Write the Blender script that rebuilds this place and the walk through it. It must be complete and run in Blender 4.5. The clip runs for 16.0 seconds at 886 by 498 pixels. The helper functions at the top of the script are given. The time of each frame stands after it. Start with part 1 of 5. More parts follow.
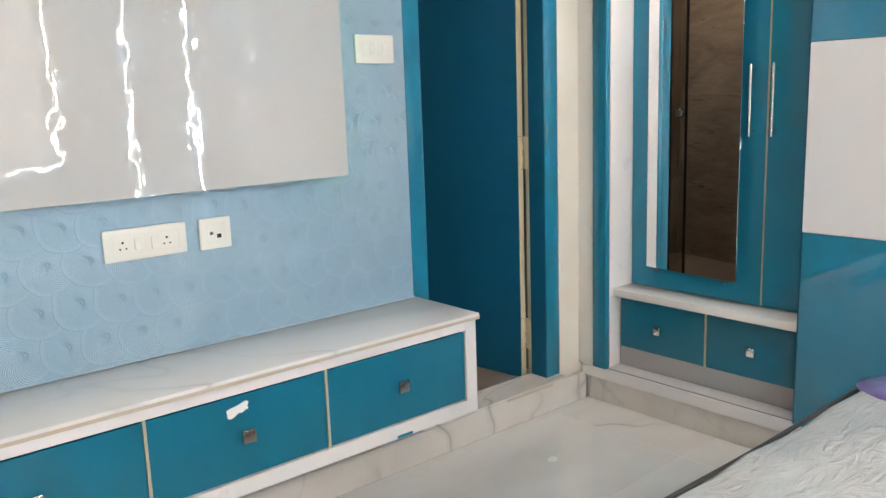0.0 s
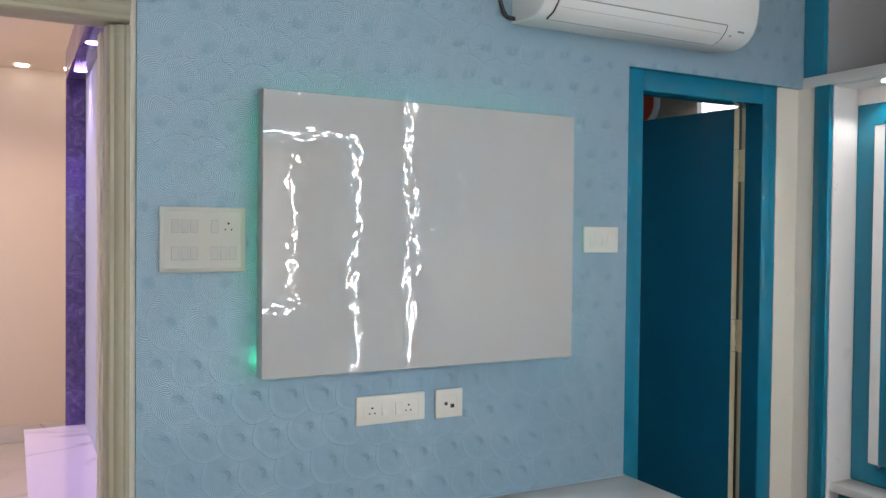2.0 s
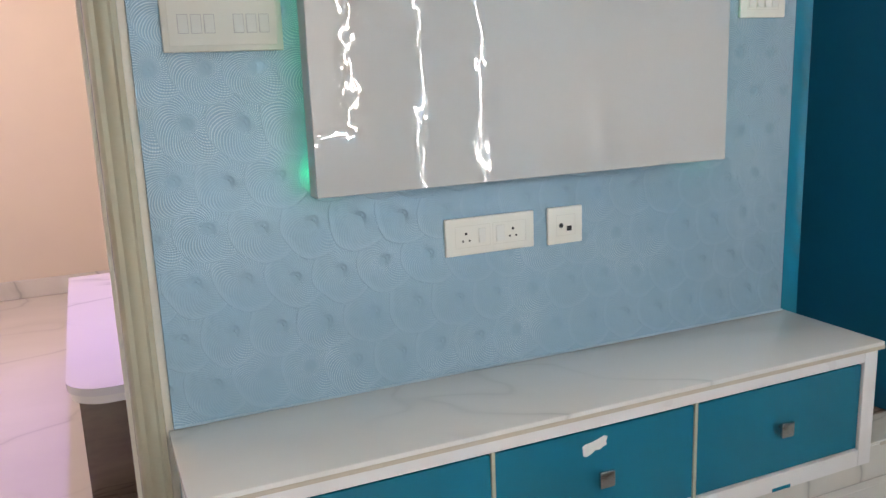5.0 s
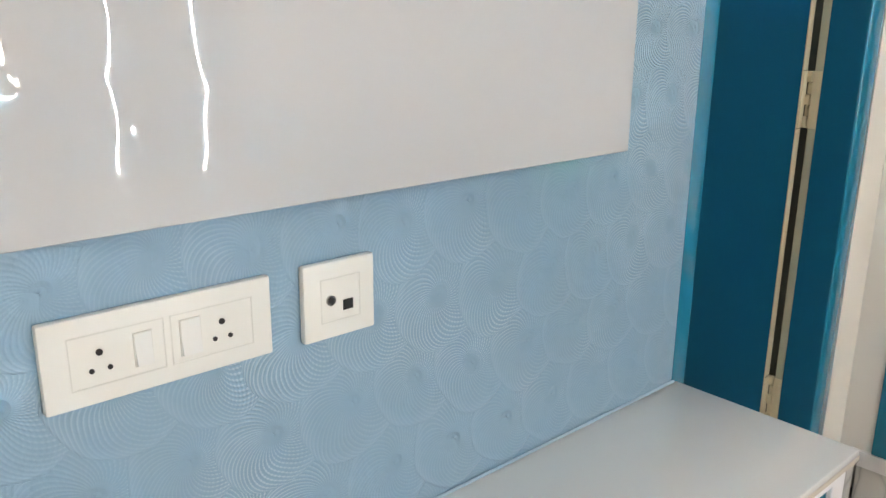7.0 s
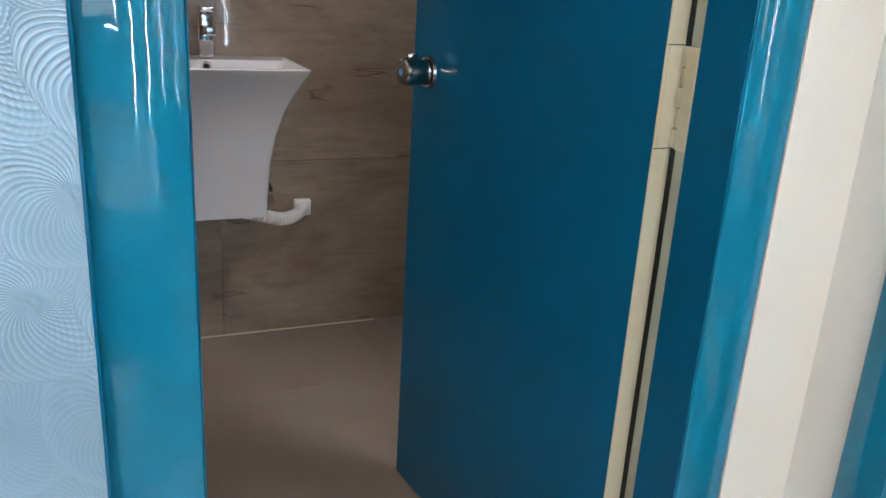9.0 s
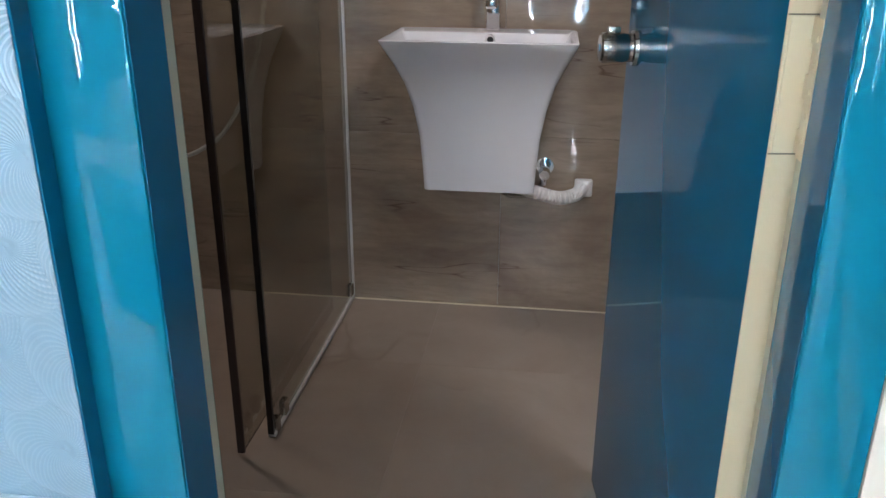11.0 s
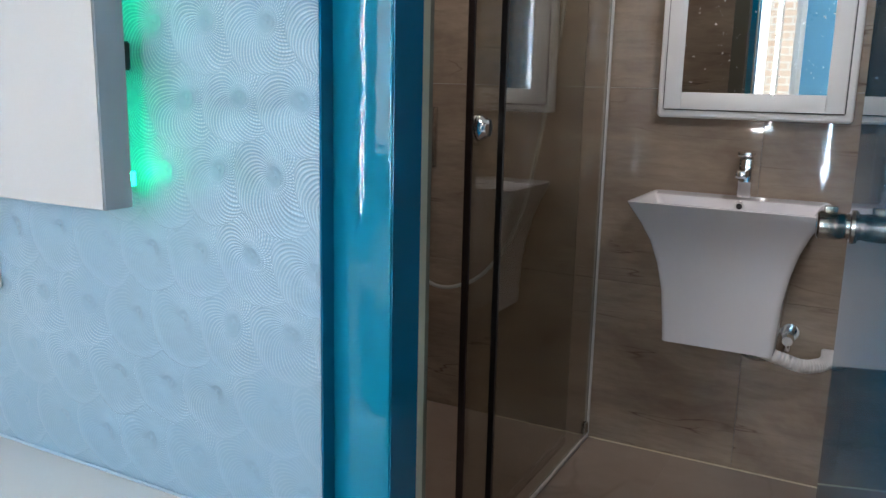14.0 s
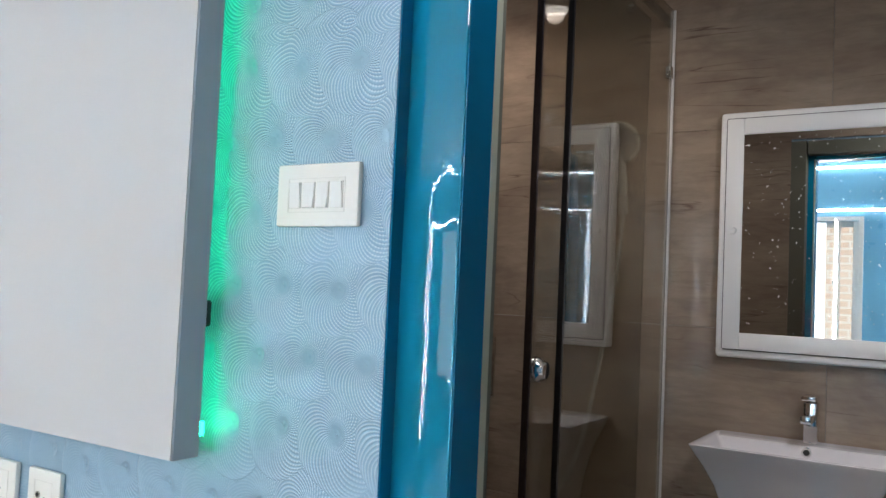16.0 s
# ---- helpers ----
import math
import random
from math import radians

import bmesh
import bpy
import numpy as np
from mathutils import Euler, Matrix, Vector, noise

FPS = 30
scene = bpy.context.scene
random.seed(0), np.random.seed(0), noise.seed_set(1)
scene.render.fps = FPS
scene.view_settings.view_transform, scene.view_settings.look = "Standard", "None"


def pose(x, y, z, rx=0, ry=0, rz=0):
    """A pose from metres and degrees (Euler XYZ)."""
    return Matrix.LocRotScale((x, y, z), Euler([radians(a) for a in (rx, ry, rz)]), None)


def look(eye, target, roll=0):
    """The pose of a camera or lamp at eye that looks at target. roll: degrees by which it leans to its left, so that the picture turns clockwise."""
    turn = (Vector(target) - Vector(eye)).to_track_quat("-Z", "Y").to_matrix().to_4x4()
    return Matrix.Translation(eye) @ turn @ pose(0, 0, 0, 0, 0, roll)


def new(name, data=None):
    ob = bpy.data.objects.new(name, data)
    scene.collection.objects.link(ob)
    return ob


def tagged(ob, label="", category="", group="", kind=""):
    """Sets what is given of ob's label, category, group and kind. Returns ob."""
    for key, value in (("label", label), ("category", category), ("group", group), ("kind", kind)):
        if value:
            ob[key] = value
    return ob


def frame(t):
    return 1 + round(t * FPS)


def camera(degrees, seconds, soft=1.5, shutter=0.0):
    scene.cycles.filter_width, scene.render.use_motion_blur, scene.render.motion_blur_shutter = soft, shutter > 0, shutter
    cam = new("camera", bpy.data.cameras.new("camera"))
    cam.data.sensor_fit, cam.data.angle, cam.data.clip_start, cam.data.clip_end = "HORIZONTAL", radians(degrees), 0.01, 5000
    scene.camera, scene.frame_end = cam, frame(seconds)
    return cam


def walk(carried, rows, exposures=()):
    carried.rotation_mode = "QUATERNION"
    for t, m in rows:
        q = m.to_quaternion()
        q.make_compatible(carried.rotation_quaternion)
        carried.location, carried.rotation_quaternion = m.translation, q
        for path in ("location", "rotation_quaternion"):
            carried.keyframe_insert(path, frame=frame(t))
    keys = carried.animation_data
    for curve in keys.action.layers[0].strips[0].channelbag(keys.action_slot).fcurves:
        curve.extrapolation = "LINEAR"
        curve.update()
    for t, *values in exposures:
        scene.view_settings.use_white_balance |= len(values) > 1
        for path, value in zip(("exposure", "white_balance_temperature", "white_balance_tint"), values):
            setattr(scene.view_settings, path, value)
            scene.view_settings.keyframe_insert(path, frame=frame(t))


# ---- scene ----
cam = camera(56.9, 16.0)
PATH = [
    (0, (0.014, -0.022, 1.328), (1.282, 1.48, 0.961), -2.0),
    (0.5, (0.03, 0.128, 1.301), (1.087, 1.75, 0.799), -0.3),
    (1, (-0.091, 0.065, 1.348), (0.803, 1.732, 0.698), 0.1),
    (1.5, (-0.188, -0.036, 1.44), (0.701, 1.703, 1.008), -0.5),
    (2, (-0.216, -0.095, 1.508), (0.718, 1.673, 1.467), 0.6),
    (2.5, (-0.232, -0.112, 1.534), (0.722, 1.628, 1.786), 0.8),
    (3, (-0.235, -0.146, 1.567), (0.733, 1.56, 1.963), 0.1),
    (3.5, (-0.237, -0.128, 1.537), (0.677, 1.627, 1.827), -0.5),
    (4, (-0.189, 0.002, 1.460), (0.602, 1.839, 1.444), -1.3),
    (4.2, (-0.130, 0.087, 1.418), (0.564, 1.957, 1.289), -1.7),
    (6.3, (0.148, 1.247, 1.268), (1.249, 2.795, 0.642), -2.5),
    (6.5, (0.245, 1.325, 1.249), (1.409, 2.841, 0.66), -1.8),
    (7, (0.531, 1.48, 1.266), (1.817, 2.911, 0.721), 0.5),
    (7.5, (0.85, 1.488, 1.254), (2.104, 2.937, 0.68), 2.6),
    (8, (1.176, 1.464, 1.225), (2.374, 2.926, 0.572), 3.9),
    (8.5, (1.507, 1.471, 1.217), (2.586, 3.034, 0.591), 3.5),
    (9, (1.78, 1.488, 1.22), (2.539, 3.227, 0.588), 3.4),
    (9.5, (1.955, 1.543, 1.224), (2.363, 3.357, 0.487), 1.8),
    (11.8, (2.335, 1.5, 1.225), (1.917, 3.336, 0.55), 2.5),
    (12, (2.355, 1.48, 1.232), (1.897, 3.317, 0.588), 3.1),
    (12.5, (2.396, 1.409, 1.253), (1.77, 3.22, 0.68), 1.8),
    (13, (2.404, 1.352, 1.278), (1.634, 3.137, 0.806), 1.0),
    (13.5, (2.413, 1.345, 1.278), (1.573, 3.107, 0.839), 1.3),
    (14, (2.407, 1.354, 1.278), (1.494, 3.089, 0.883), 1.3),
    (14.5, (2.417, 1.354, 1.3), (1.449, 3.086, 1.047), 1.6),
    (15, (2.417, 1.346, 1.309), (1.395, 3.061, 1.192), 1.6),
    (15.5, (2.414, 1.333, 1.334), (1.349, 3.025, 1.328), 1.9),
    (16, (2.418, 1.322, 1.36), (1.354, 3.013, 1.459), 2.6),
]
walk(cam, [(t, look(eye, target, roll)) for t, eye, target, roll in PATH],
     [(0.0, 0.02, 7300, 16.5), (0.5, 0.08, 7200, 16.5), (1.0, -0.42, 7000, 15.5), (1.5, -0.65, 6900, 14.5), (3.0, -0.62, 6800, 14.5), (4.2, -0.68, 6900, 14.5),
      (6.3, 0.0, 7300, 17.5), (7.5, 0.0, 7200, 17.5), (8.5, 0.28, 6700, 15.5), (9.0, 0.20, 6550, 15.0), (9.5, 0.45, 6400, 14.5), (12.0, 0.55, 6300, 14.5), (14.0, 0.22, 6350, 14.5), (16.0, 0.07, 6400, 14.5)])

# ---- world and large lights ----
world = bpy.data.worlds.new("sky")
scene.world = world
world.use_nodes = True
wn = world.node_tree.nodes
sky = wn.new("ShaderNodeTexSky")
sky.sky_type = "NISHITA"
sky.sun_disc = False
sky.sun_elevation, sky.sun_rotation = radians(48), radians(200)
world.node_tree.links.new(sky.outputs[0], wn["Background"].inputs[0])
wn["Background"].inputs[1].default_value = 0.12


def lamp(name, kind, m, energy, color, size=0.1, size_y=None, spread=None, spot=None):
    data = bpy.data.lights.new(name, kind)
    data.energy, data.color = energy, color
    if kind == "AREA":
        data.size = size
        if size_y:
            data.shape, data.size_y = "RECTANGLE", size_y
        if spread:
            data.spread = radians(spread)
    elif kind == "SUN":
        data.angle = radians(size)
    else:
        data.shadow_soft_size = size
        if spot:
            data.spot_size, data.spot_blend = radians(spot), 0.5
    ob = new(name, data)
    ob.matrix_world = m
    return ob


DAY = (0.94, 0.97, 1.0)
lamp("sun", "SUN", look((0, 0, 6), (-0.5, -5.0, 0.4)), 5.0, (1.0, 0.95, 0.88), 0.5)
# daylight standing in the bedroom window's opening and in an added, unseen bathroom ventilator
lamp("window_daylight", "AREA", look((0.98, -1.21, 1.55), (0.98, 2.0, 1.45)), 7.0, DAY, 0.98, 1.05)
lamp("bathroom_fill", "AREA", look((2.73, 2.72, 2.2), (1.2, 3.1, 0.0)), 11.5, DAY, 0.3, 0.36, 150)
# small fittings that the place has, and two added hall lamps
lamp("bathroom_downlight", "SPOT", look((0.98, 3.45, 2.53), (0.98, 3.45, 0)), 17.0, (1.0, 0.86, 0.74), 0.04, spot=150)
# general hall lamp, added away from the two modelled downlights
lamp("hall_downlight", "SPOT", look((-0.45, 5.2, 2.55), (-0.45, 5.2, 0)), 45.0, (1.0, 0.82, 0.66), 0.06, spot=150)
# broad fill added to brighten the hall; no window stands there
lamp("hall_fill", "AREA", look((-2.0, 4.5, 1.7), (0.0, 4.6, 1.2)), 44.0, (1.0, 0.88, 0.80), 1.2, 1.6)
lamp("hall_purple_spot", "SPOT", look((0.03, 3.70, 2.28), (0.02, 3.70, 0)), 100.0, (0.42, 0.28, 1.0), 0.02, spot=70)
lamp("hall_purple_spot", "SPOT", look((0.092, 4.40, 2.28), (0.092, 4.40, 0)), 22.0, (0.42, 0.28, 1.0), 0.02, spot=80)
lamp("niche_spot", "SPOT", look((2.78, 1.93, 2.105), (2.80, 1.93, 0)), 6.0, (1.0, 0.98, 0.94), 0.02, spot=120)
lamp("niche_spot", "SPOT", look((2.78, 1.55, 2.105), (2.80, 1.55, 0)), 6.0, (1.0, 0.98, 0.94), 0.02, spot=120)


# ---- materials ----
def mat(name, color=(0.5, 0.5, 0.5), rough=0.5, metal=0.0, spec=0.5, coat=0.0, emit=None, power=0.0):
    m = bpy.data.materials.new(name)
    m.use_nodes = True
    b = m.node_tree.nodes["Principled BSDF"]
    b.inputs["Base Color"].default_value = (*color, 1)
    b.inputs["Roughness"].default_value = rough
    b.inputs["Metallic"].default_value = metal
    b.inputs["Specular IOR Level"].default_value = spec
    b.inputs["Coat Weight"].default_value = coat
    b.inputs["Coat Roughness"].default_value = 0.03
    if emit:
        b.inputs["Emission Color"].default_value = (*emit, 1)
        b.inputs["Emission Strength"].default_value = power
    return m


class Net:
    """Short hand for one material's nodes."""

    def __init__(self, m):
        self.m, self.t = m, m.node_tree
        self.b = self.t.nodes["Principled BSDF"]

    def node(self, kind, ins=None, operation="", voronoi_dimensions="", feature="", gradient_type="", data_type="", blend_type=""):
        n = self.t.nodes.new("ShaderNode" + kind)
        if operation:
            n.operation = operation
        if voronoi_dimensions:
            n.voronoi_dimensions = voronoi_dimensions
        if feature:
            n.feature = feature
        if gradient_type:
            n.gradient_type = gradient_type
        if data_type:
            n.data_type = data_type
        if blend_type:
            n.blend_type = blend_type
        for k, v in (ins or {}).items():
            self.put(n.inputs[k], v)
        return n

    def put(self, socket, v):
        if isinstance(v, bpy.types.NodeSocket):
            self.t.links.new(v, socket)
        else:
            socket.default_value = v

    def math(self, op, a, b=0.0, c=0.0):
        return self.node("Math", {0: a, 1: b, 2: c}, operation=op).outputs[0]

    def place(self):
        return self.node("NewGeometry").outputs["Position"]

    def scaled(self, v, s):
        return self.node("Mapping", {"Vector": v, "Scale": s}).outputs[0]

    def noise(self, v, scale, detail=4.0, rough=0.55, distort=0.0):
        return self.node("TexNoise", {"Vector": v, "Scale": scale, "Detail": detail, "Roughness": rough,
                                      "Distortion": distort}).outputs["Fac"]

    def ramp(self, fac, stops):
        n = self.node("ValToRGB", {"Fac": fac})
        e = n.color_ramp.elements
        while len(e) < len(stops):
            e.new(0.5)
        for el, (p, c) in zip(e, stops):
            el.position, el.color = p, (*c, 1)
        return n.outputs[0]

    def mix(self, fac, a, b, blend="MIX"):
        n = self.node("Mix", data_type="RGBA", blend_type=blend)
        self.put(n.inputs["Factor"], fac)
        self.put(n.inputs[6], a if isinstance(a, bpy.types.NodeSocket) else (*a, 1))
        self.put(n.inputs[7], b if isinstance(b, bpy.types.NodeSocket) else (*b, 1))
        return n.outputs[2]

    def color(self, v):
        self.put(self.b.inputs["Base Color"], v)

    def rough(self, v):
        self.put(self.b.inputs["Roughness"], v)

    def bump(self, height, distance, strength=1.0, after=None):
        n = self.node("Bump", {"Height": height, "Distance": distance, "Strength": strength})
        if after:
            self.t.links.new(after, n.inputs["Normal"])
        self.t.links.new(n.outputs[0], self.b.inputs["Normal"])
        return n.outputs[0]


def gloss_board(name, color, rough, wave, spec=0.5, coat=0.0, mottle=0.06, size=1.0):
    """Film-faced board: a faint mottle, a slightly wavy face that bends reflections."""
    m = mat(name, color, rough, 0, spec, coat)
    n = Net(m)
    p = n.place()
    a = n.noise(p, 2.2, 3)
    n.color(n.mix(a, [c * (1 - mottle) for c in color], [min(1, c * (1 + mottle)) for c in color]))
    n.rough(n.math("MULTIPLY_ADD", n.noise(p, 9.0, 3), rough * 0.5, rough * 0.75))
    dents = n.ramp(n.noise(p, 8.0 * size, 1), [(0.45, (0, 0, 0)), (0.60, (1, 1, 1))])
    h = n.math("ADD", n.noise(p, 17.0 * size, 0.0, 0.5, 0.3), n.math("MULTIPLY", n.noise(p, 6.5 * size, 0.0), 1.1))
    h = n.math("ADD", h, n.math("MULTIPLY", dents, n.math("MULTIPLY", n.noise(p, 40.0 * size, 0.0), 0.32)))
    n.bump(h, wave)
    return m


BLUE = (0.003, 0.175, 0.275)
M_BLUE = gloss_board("blue_laminate", BLUE, 0.005, 0.00026, 0.5, 0.0, 0.06, 2.3)
M_BLUE_WARD = gloss_board("blue_wardrobe_gloss", (0.003, 0.17, 0.275), 0.003, 0.00005, 1.0)
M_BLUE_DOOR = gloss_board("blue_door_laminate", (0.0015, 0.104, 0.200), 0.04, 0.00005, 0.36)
M_TEAL = gloss_board("teal_drawer_laminate", (0.003, 0.128, 0.20), 0.16, 0.0002, 0.45)
M_PANEL = gloss_board("grey_white_gloss_panel", (0.50, 0.495, 0.49), 0.002, 0.00031, 0.5, 0.0, 0.015, 1.45)
M_PANEL_SIDE = mat("panel_edge", (0.36, 0.39, 0.42), 0.4)
M_WHITE_LAM = gloss_board("white_laminate", (0.74, 0.72, 0.72), 0.3, 0.0001, 0.4, 0.0, 0.03)
M_GREY_LAM = gloss_board("grey_laminate", (0.34, 0.335, 0.34), 0.45, 0.0001, 0.3, 0.0, 0.05)
M_WHITE_DOOR = gloss_board("white_gloss_door", (0.72, 0.70, 0.71), 0.003, 0.00005, 1.0, 0.0, 0.02)


def comb_plaster():
    """Pearl-blue texture coat, combed by hand in rows of overlapping swirls."""
    m = mat("combed_blue_plaster", (0.27, 0.45, 0.62), 0.42, 0.3, 0.5)
    n = Net(m)
    p = n.place()
    sep = n.node("SeparateXYZ", {0: p})
    w1 = n.math("SUBTRACT", n.noise(p, 4.0, 2), 0.5)
    w2 = n.math("SUBTRACT", n.noise(n.scaled(p, (1.0, 1.0, -1.3)), 4.6, 2), 0.5)
    lift = n.math("ABSOLUTE", n.math("SUBTRACT", sep.outputs["Z"], 1.74))
    v = n.math("ADD", n.math("MULTIPLY", lift, 9.2), n.math("MULTIPLY", w2, 0.55))
    u = n.math("ADD", n.math("MULTIPLY", sep.outputs["X"], 9.6), n.math("MULTIPLY", w1, 0.55))
    us = n.math("ADD", u, n.math("MULTIPLY", v, 0.4))
    col0, row0 = n.math("FLOOR", us), n.math("FLOOR", v)
    order = sorted([(i, j) for i in (-1, 0, 1) for j in (-1, 0, 1)], key=lambda c: c[1] - 0.6 * c[0])
    taken = dist = turn = None
    for i, j in order:
        dv = n.math("SUBTRACT", n.math("SUBTRACT", v, row0), 0.5 + j)
        du = n.math("SUBTRACT", n.math("SUBTRACT", n.math("SUBTRACT", us, col0), 0.5 + i), n.math("MULTIPLY", dv, 0.4))
        d = n.math("SQRT", n.math("ADD", n.math("MULTIPLY", du, du), n.math("MULTIPLY", dv, dv)))
        a = n.math("ARCTAN2", dv, du)
        if dist is None:
            dist, turn = d, a
            taken = n.math("LESS_THAN", d, 0.70)
        else:
            free = n.math("SUBTRACT", 1.0, taken)
            dist = n.math("ADD", n.math("MULTIPLY", dist, taken), n.math("MULTIPLY", d, free))
            turn = n.math("ADD", n.math("MULTIPLY", turn, taken), n.math("MULTIPLY", a, free))
            taken = n.math("MAXIMUM", taken, n.math("LESS_THAN", d, 0.70))
    wobble = n.math("MULTIPLY", n.noise(p, 9.0, 2), 9.0)
    open_turn = n.math("ARCCOSINE", n.math("MINIMUM", n.math("MULTIPLY", dist, 1.0 / 0.72), 0.99))
    comb = n.math("SINE", n.math("ADD", n.math("MULTIPLY", n.math("SUBTRACT", turn, open_turn), 44.0), wobble))
    cross = n.math("SINE", n.math("ADD", n.math("MULTIPLY", n.math("ADD", turn, open_turn), 44.0), wobble))
    one_side = n.math("MULTIPLY_ADD", n.math("COSINE", turn), 0.16, 0.16)
    swirl = n.math("ADD", n.math("MULTIPLY", comb, 0.72), n.math("MULTIPLY", cross, one_side))
    fresh = n.math("MINIMUM", n.math("MAXIMUM", n.math("MULTIPLY_ADD", sep.outputs["Z"], 0.9, -1.06), -0.10), 0.16)
    patchy = n.ramp(n.math("ADD", n.noise(p, 4.0, 3), fresh), [(0.38, (0.16, 0.16, 0.16)), (0.60, (1, 1, 1))])
    fade = n.ramp(dist, [(0.09, (0, 0, 0)), (0.20, (1, 1, 1)), (0.66, (1, 1, 1)), (0.71, (0.35, 0.35, 0.35))])
    ridges = n.math("MULTIPLY", n.math("MULTIPLY", swirl, patchy), fade)
    lip = n.ramp(dist, [(0.56, (0, 0, 0)), (0.675, (1, 1, 1)), (0.70, (0.0, 0.0, 0.0))])
    nub = n.ramp(dist, [(0.0, (0.45, 0.45, 0.45)), (0.06, (0.5, 0.5, 0.5)), (0.11, (1, 1, 1)), (0.28, (0.5, 0.5, 0.5)), (0.52, (0, 0, 0))])
    tilt = n.math("MULTIPLY_ADD", n.noise(p, 2.6, 1), 2.4, -0.4)
    side = n.math("MAXIMUM", n.math("MULTIPLY_ADD", n.math("COSINE", n.math("ADD", turn, tilt)), 0.62, 0.30), 0.0)
    strong = n.ramp(n.noise(p, 3.3, 2), [(0.35, (0.3, 0.3, 0.3)), (0.65, (1, 1, 1))])
    relief = n.math("MULTIPLY", n.math("ADD", n.math("MULTIPLY", lip, 0.12), n.math("MULTIPLY", n.math("MULTIPLY", nub, side), 0.78)), strong)
    b1 = n.bump(ridges, 0.00055, 1.0)
    b2 = n.bump(relief, 0.0075, 1.0, b1)
    n.bump(n.noise(p, 42.0, 4), 0.0022, 0.7, b2)
    c = n.mix(n.noise(p, 1.6, 4), (0.215, 0.345, 0.445), (0.27, 0.41, 0.51))
    c = n.mix(n.math("MULTIPLY", n.noise(p, 30.0, 4), 0.35), c, (0.30, 0.43, 0.53))
    c = n.mix(n.math("MULTIPLY", n.math("MAXIMUM", ridges, 0.0), 1.0), c, (0.52, 0.63, 0.71))
    n.color(n.mix(n.math("MULTIPLY", lip, 0.20), c, (0.40, 0.53, 0.62)))
    n.rough(n.math("MULTIPLY_ADD", n.noise(p, 18.0, 3), 0.3, 0.28))
    return m


def paint(name, color, grain=0.0009, rough=0.65, stain=0.07):
    m = mat(name, color, rough, 0, 0.3)
    n = Net(m)
    p = n.place()
    dark = [c * (1 - stain) for c in color]
    n.color(n.mix(n.ramp(n.noise(p, 1.3, 5), [(0.3, (0, 0, 0)), (0.7, (1, 1, 1))]), dark, color))
    n.bump(n.noise(p, 130.0, 4), grain, 0.5)
    return m


def marble(name, base, vein, grey, rough, scale=1.0, coat=0.0, offset=False):
    m = mat(name, base, rough, 0, 0.5, coat)
    n = Net(m)
    p = n.place()
    if offset:
        r = n.node("ObjectInfo").outputs["Random"]
        p = n.node("VectorMath", {0: p, 1: n.node("CombineXYZ", {0: n.math("MULTIPLY", r, 17.0), 1: n.math("MULTIPLY", r, 7.0)}).outputs[0]}).outputs[0]
    p = n.scaled(p, (scale, scale * 1.9, scale))
    warp = n.node("Mix", {"Factor": 0.32}, data_type="VECTOR")
    n.put(warp.inputs[4], p)
    n.put(warp.inputs[5], n.node("TexNoise", {"Vector": p, "Scale": 1.1, "Detail": 3.0}).outputs["Color"])
    w = warp.outputs[1]
    cloud = n.noise(w, 1.6, 6, 0.6, 0.3)
    line = n.math("ABSOLUTE", n.math("SUBTRACT", n.noise(w, 1.15, 3, 0.5, 0.6), 0.5))
    thin = n.ramp(line, [(0.0, (1, 1, 1)), (0.007, (0.3, 0.3, 0.3)), (0.026, (0, 0, 0))])
    gate = n.ramp(n.noise(w, 0.9, 2), [(0.42, (0, 0, 0)), (0.58, (1, 1, 1))])
    c = n.mix(n.ramp(cloud, [(0.35, (0, 0, 0)), (0.75, (1, 1, 1))]), base, grey)
    c = n.mix(n.math("MULTIPLY", n.math("MULTIPLY", thin, gate), 0.75), c, vein)
    n.color(c)
    n.rough(n.math("MULTIPLY_ADD", n.noise(p, 6.0, 3), rough * 0.6, rough * 0.7))
    return m


def wood_stone(name, a, b, c, rough, offset=True):
    """Brown bathroom tile with drawn-out veins along its length."""
    m = mat(name, a, rough, 0, 0.5)
    n = Net(m)
    p = n.place()
    if offset:
        r = n.node("ObjectInfo").outputs["Random"]
        p = n.node("VectorMath", {0: p, 1: n.node("CombineXYZ", {0: n.math("MULTIPLY", r, 31.0), 2: n.math("MULTIPLY", r, 13.0)}).outputs[0]}).outputs[0]
    p = n.scaled(p, (1.0, 1.0, 2.4))
    cloud = n.noise(p, 2.1, 7, 0.62, 0.7)
    fine = n.noise(n.scaled(p, (1, 1, 2.4)), 9.0, 6, 0.65, 0.3)
    col = n.mix(n.ramp(cloud, [(0.32, (0, 0, 0)), (0.7, (1, 1, 1))]), a, b)
    line = n.math("ABSOLUTE", n.math("SUBTRACT", n.noise(n.scaled(p, (0.55, 0.55, 2.2)), 2.6, 3, 0.5, 0.35), 0.5))
    vein = n.ramp(line, [(0.0, (1, 1, 1)), (0.011, (0, 0, 0))])
    gate = n.ramp(n.noise(p, 3.1, 2), [(0.5, (0, 0, 0)), (0.6, (1, 1, 1))])
    col = n.mix(n.math("MULTIPLY", n.math("MULTIPLY", vein, gate), 0.85), col, c)
    col = n.mix(n.math("MULTIPLY", n.ramp(fine, [(0.42, (0, 0, 0)), (0.8, (1, 1, 1))]), 0.4), col, c)
    n.color(col)
    n.bump(n.math("ADD", n.noise(n.place(), 16.0, 1), n.math("MULTIPLY", fine, 0.1)), 0.0004, 0.6)
    n.rough(n.math("MULTIPLY_ADD", n.noise(p, 5.0, 3), rough * 0.6, rough * 0.7))
    return m


